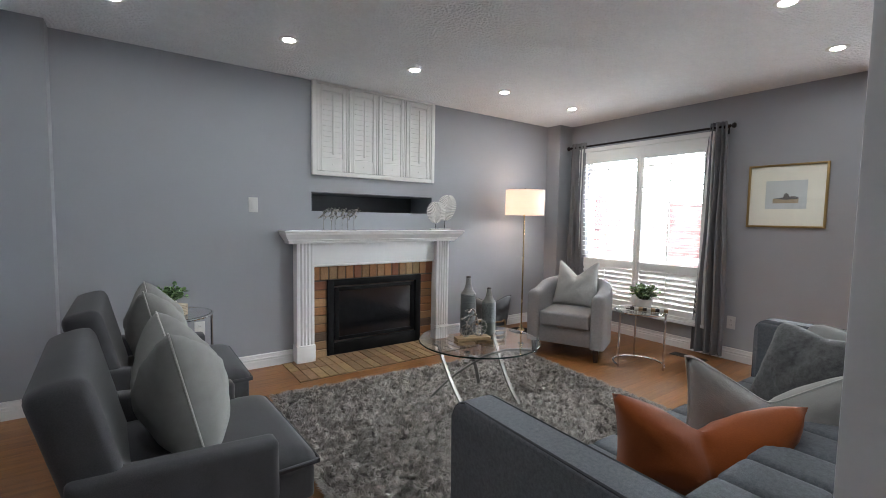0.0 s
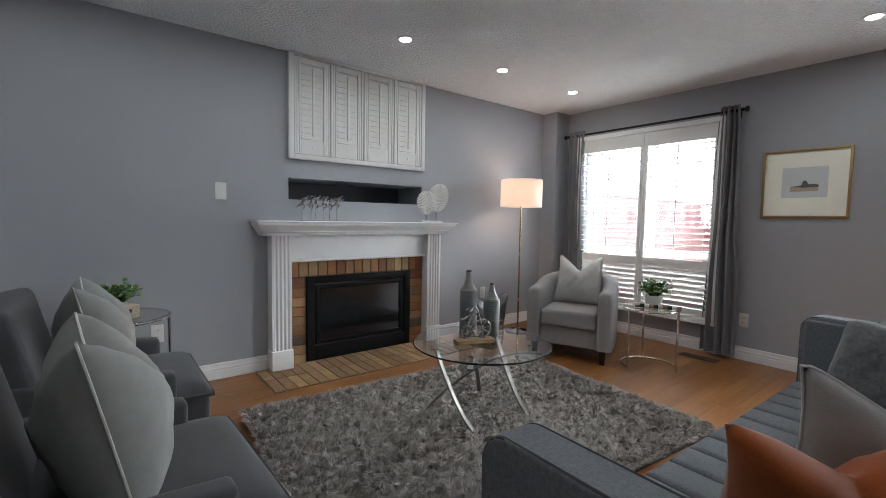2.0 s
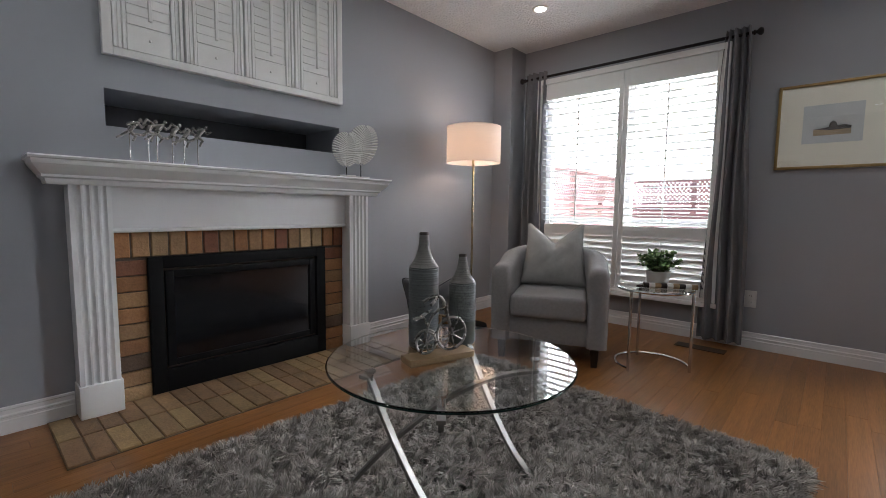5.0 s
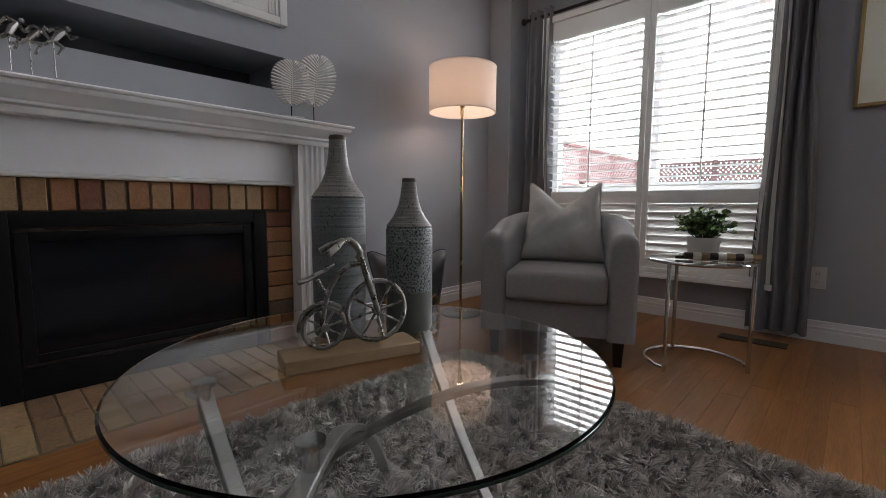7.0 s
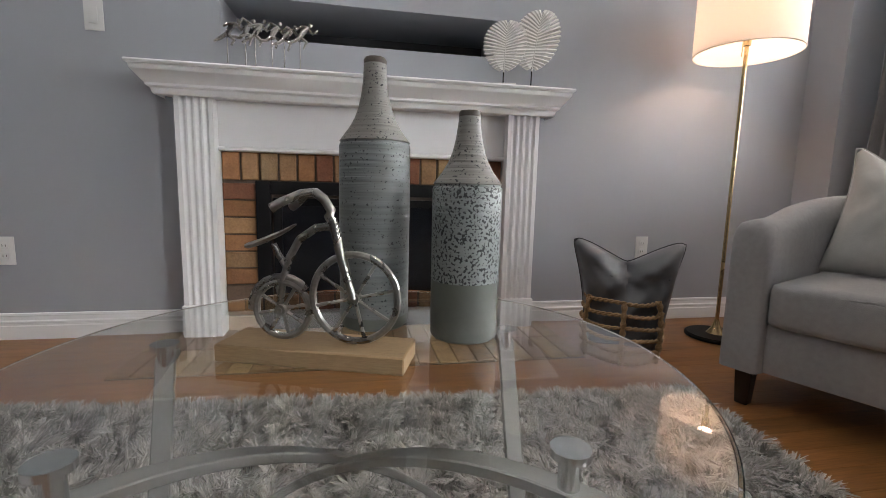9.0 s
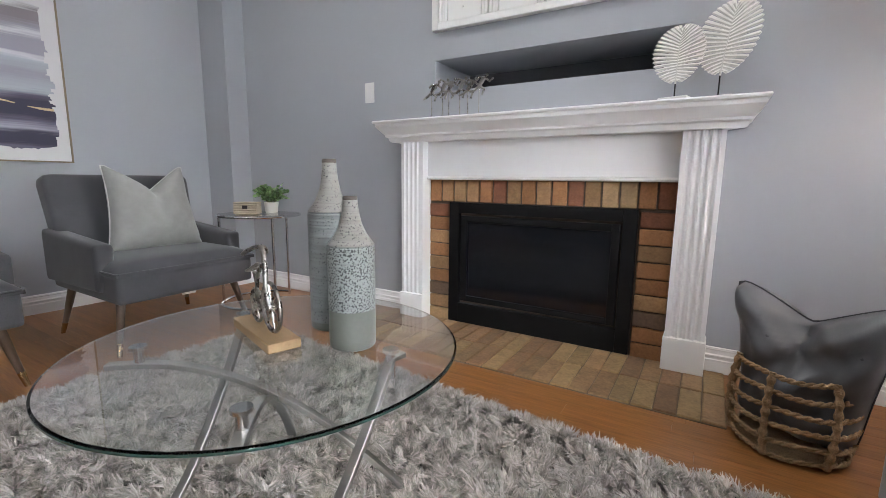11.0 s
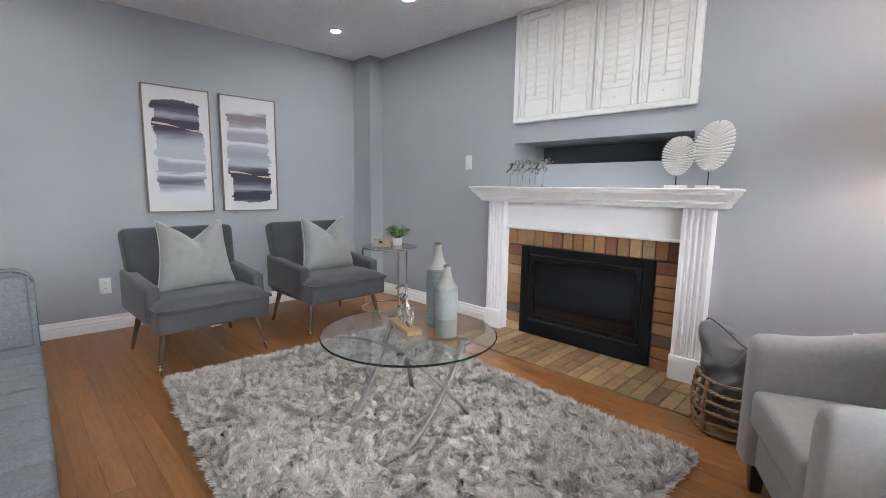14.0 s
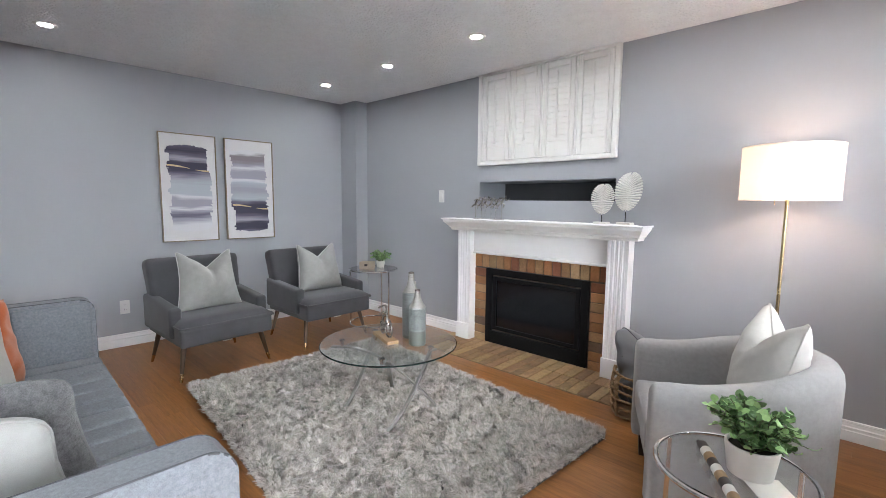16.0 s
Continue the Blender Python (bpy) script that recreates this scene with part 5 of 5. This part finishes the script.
def torn(lo, hi, wide, rnd):
    """Outline of a painted patch whose brushed ends stop raggedly."""
    def side(s):
        pts, z, x = [], lo, wide * rnd.uniform(0.86, 0.92)
        while z < hi:
            step = rnd.choice((0.006, 0.010, 0.018, 0.030))
            z2 = min(hi, z + step)
            pts += [(s * x, z), (s * (x + rnd.uniform(-0.003, 0.003)), z2)]
            x = min(wide * 1.04, max(wide * 0.83, x + rnd.gauss(0, 0.012)))
            z = z2 + 0.0008
        return pts

    def end(x0, x1, z, s):
        n = 22
        return [(x0 + (x1 - x0) * i / n, z + s * (0.022 * math.sin(3.14 * i / n) + rnd.uniform(-0.006, 0.006))) for i in range(1, n)]

    right, left = side(1), side(-1)
    return right + end(right[-1][0], left[-1][0], hi, 1) + left[::-1] + end(left[0][0], right[0][0], lo, -1)


def fleck(th, x0, x1, z, tall, fall, rnd):
    """A ragged lick of gold leaf that tapers to one end."""
    n = 26
    up, dn = [], []
    for i in range(n + 1):
        u = i / n
        w = tall * (0.25 + 0.75 * abs(math.sin(2.2 * u + 0.5))) * (1 - u * 0.8)
        c = z - fall * u * u
        up.append((x0 + (x1 - x0) * u, c + w * 0.5 + rnd.uniform(0, 0.002)))
        dn.append((x0 + (x1 - x0) * u, c - w * 0.5 - rnd.uniform(0, 0.002)))
    part("gold_fleck", extrude(up + dn[::-1], -0.0315, -0.0300, "y"), GILT, th, smooth=0)


def abstract(m, seed, paint, lo, hi, gold, label):
    rnd = random.Random(seed)
    th = thing("canvas_painting", label, "painting", m, "pair of paintings")
    picture_frame(th, 0.482, 1.0, 0.008, 0.036, CHAMPAGNE)
    part("canvas", box((-0.232, -0.028, -0.491), (0.232, -0.001, 0.491)), CANVAS, th, smooth=0)
    part("paint", extrude(torn(lo, hi, 0.185, rnd), -0.0300, -0.0285, "y"), paint, th, smooth=0)
    fleck(th, -0.180, 0.005, gold, 0.020, 0.022, rnd)
    fleck(th, 0.172, 0.055, gold - 0.040, 0.017, -0.008, rnd)
    return th


abstract(WEST @ pose(0.002, 2.185, 1.405, 0, 0, 90), 5, PAINT_A, -0.385, 0.375, 0.205,
         "indigo, lilac and white striped abstract in a slim gilt frame")
abstract(WEST @ pose(0.002, 2.745, 1.405, 0, 0, 90), 6, PAINT_B, -0.405, 0.375, -0.155,
         "lilac and grey abstract with dark lower bands in a gilt frame")


# ---- small fittings ----
def plate(name, label, m, kind):
    th = thing(name, label, "wall plate", m)
    part("cover_plate", box((-0.036, -0.006, -0.060), (0.036, -0.0005, 0.060), 0.003, 2), PLASTIC, th)
    if kind == "switch":
        part("rocker", box((-0.016, -0.010, -0.033), (0.016, -0.006, 0.033), 0.002, 2), PLASTIC, th)
    else:
        for z in (-0.022, 0.022):
            s = part("socket", box((-0.016, -0.008, z - 0.015), (0.016, -0.006, z + 0.015), 0.002, 2), PLASTIC, th)
            for x in (-0.006, 0.006):
                part("slot", box((x - 0.001, -0.0085, z - 0.004), (x + 0.001, -0.0079, z + 0.006)), SLOT, s)
    return th


plate("light_switch", "white rocker light switch on the grey wall", pose(1.59, YN, 1.357), "switch")
plate("power_outlet", "white double power outlet low on the wall", pose(1.19, YN, 0.385), "outlet")
plate("power_outlet", "white double power outlet behind the basket", pose(4.16, YN, 0.40), "outlet")
plate("power_outlet", "white double power outlet beside the chair", WEST @ pose(0.0, 1.63, 0.35, 0, 0, 90), "outlet")
plate("power_outlet", "white power outlet beside the curtain", pose(X1, 1.90, 0.35, 0, 0, -90), "outlet")

vt = thing("floor_vent", "dark bronze slotted floor vent below the window", "floor vent", pose(5.05, 2.14, 0.002))
part("vent_frame", box((-0.055, -0.155, 0), (0.055, 0.155, 0.005), 0.002, 1), VENT, vt)
for k in range(12):
    part("vent_slot", box((-0.040, -0.14 + k * 0.0245, 0.005), (0.040, -0.14 + k * 0.0245 + 0.010, 0.0065)), SLOT, vt, smooth=0)

# ---- bricks ----
rnd = random.Random(21)


def brick_mesh(name, w, d, h, material):
    """One worn brick, its face in -y, about its centre."""
    bm = box((-w / 2, -d / 2, -h / 2), (w / 2, d / 2, h / 2))
    r = bmesh.ops.bevel(bm, geom=list(bm.edges), offset=0.0035, segments=1, affect="EDGES")
    bmesh.ops.recalc_face_normals(bm, faces=bm.faces)
    me = bpy.data.meshes.new(name)
    bm.to_mesh(me)
    bm.free()
    me.materials.append(material)
    return me


surround = bpy.data.objects["brick_surround"]
hearth = bpy.data.objects["hearth"]


def lay(meshes, parent, at, pick=None):
    ob = new("brick", meshes[pick if pick is not None else rnd.randrange(len(meshes))])
    ob.parent = parent
    ob.location = (at[0], at[1] + rnd.uniform(-0.0015, 0.0015), at[2])
    ob.rotation_euler = (0, radians(rnd.uniform(-0.5, 0.5)), 0)
    return ob


soldier = [brick_mesh("soldier_brick", 0.0715, 0.02, 0.122, m) for m in BRICKS]
stretcher = [brick_mesh("side_brick", 0.138, 0.02, 0.0715, m) for m in BRICKS]
order = [1, 0, 4, 0, 1, 2, 0, 1, 0, 1, 2, 0, 4, 4, 1, 2]
for k in range(16):
    lay(soldier, surround, (2.096 + k * 0.0805, 3.983, 0.768), order[k])
for x, seq in ((2.128, (4, 0, 3, 1, 0, 1, 0, 1, 2)), (3.268, (1, 1, 3, 0, 1, 1, 0, 1, 2))):
    for k in range(9):
        lay(stretcher, surround, (x, 3.983, 0.036 + k * 0.0775), seq[k])
flat = [brick_mesh("hearth_brick", 0.0735, 0.240, 0.014, m) for m in HEARTH]
for row in range(2):
    for k in range(23):
        x = 1.838 + k * 0.0775
        ob = lay(flat, hearth, (x, 3.599 + row * 0.2465, 0.0035 + rnd.uniform(-0.001, 0.001)))
        ob.rotation_euler = (0, 0, radians(rnd.uniform(-0.8, 0.8)))

# ---- oak strips ----
floor = bpy.data.objects["floor"]
strips = {}


def strip(length):
    key = round(length, 2)
    if key not in strips:
        bm = box((0, 0.0004, -0.012), (key - 0.0008, 0.0820, 0.0))
        bmesh.ops.recalc_face_normals(bm, faces=bm.faces)
        me = bpy.data.meshes.new("floorboard")
        bm.to_mesh(me)
        bm.free()
        me.materials.append(OAK)
        strips[key] = me
    return strips[key]


rnd = random.Random(5)
rest_v, rest_f = [], []
y = -2.9
while y < 4.0:
    x, L = -0.39, round(rnd.uniform(0.3, 1.2), 2)
    while x < 5.40:
        L = min(L, round(5.44 - x, 2))
        if y > 0.0:
            ob = new("floorboard", strip(L))
            ob.parent = floor
            ob.location = (x, y, 0)
        else:
            b = len(rest_v)
            x2 = x + L - 0.0012
            rest_v += [(x, y + 0.0006, 0), (x2, y + 0.0006, 0), (x2, y + 0.0818, 0), (x, y + 0.0818, 0)]
            rest_f.append((b, b + 1, b + 2, b + 3))
        x, L = x + L, rnd.choice((0.9, 1.2, 1.5))
    y += 0.0824
tagged(part("floorboards_beyond", (rest_v, rest_f), OAK, floor, "oak strips of the space behind", smooth=0), kind="stuff")
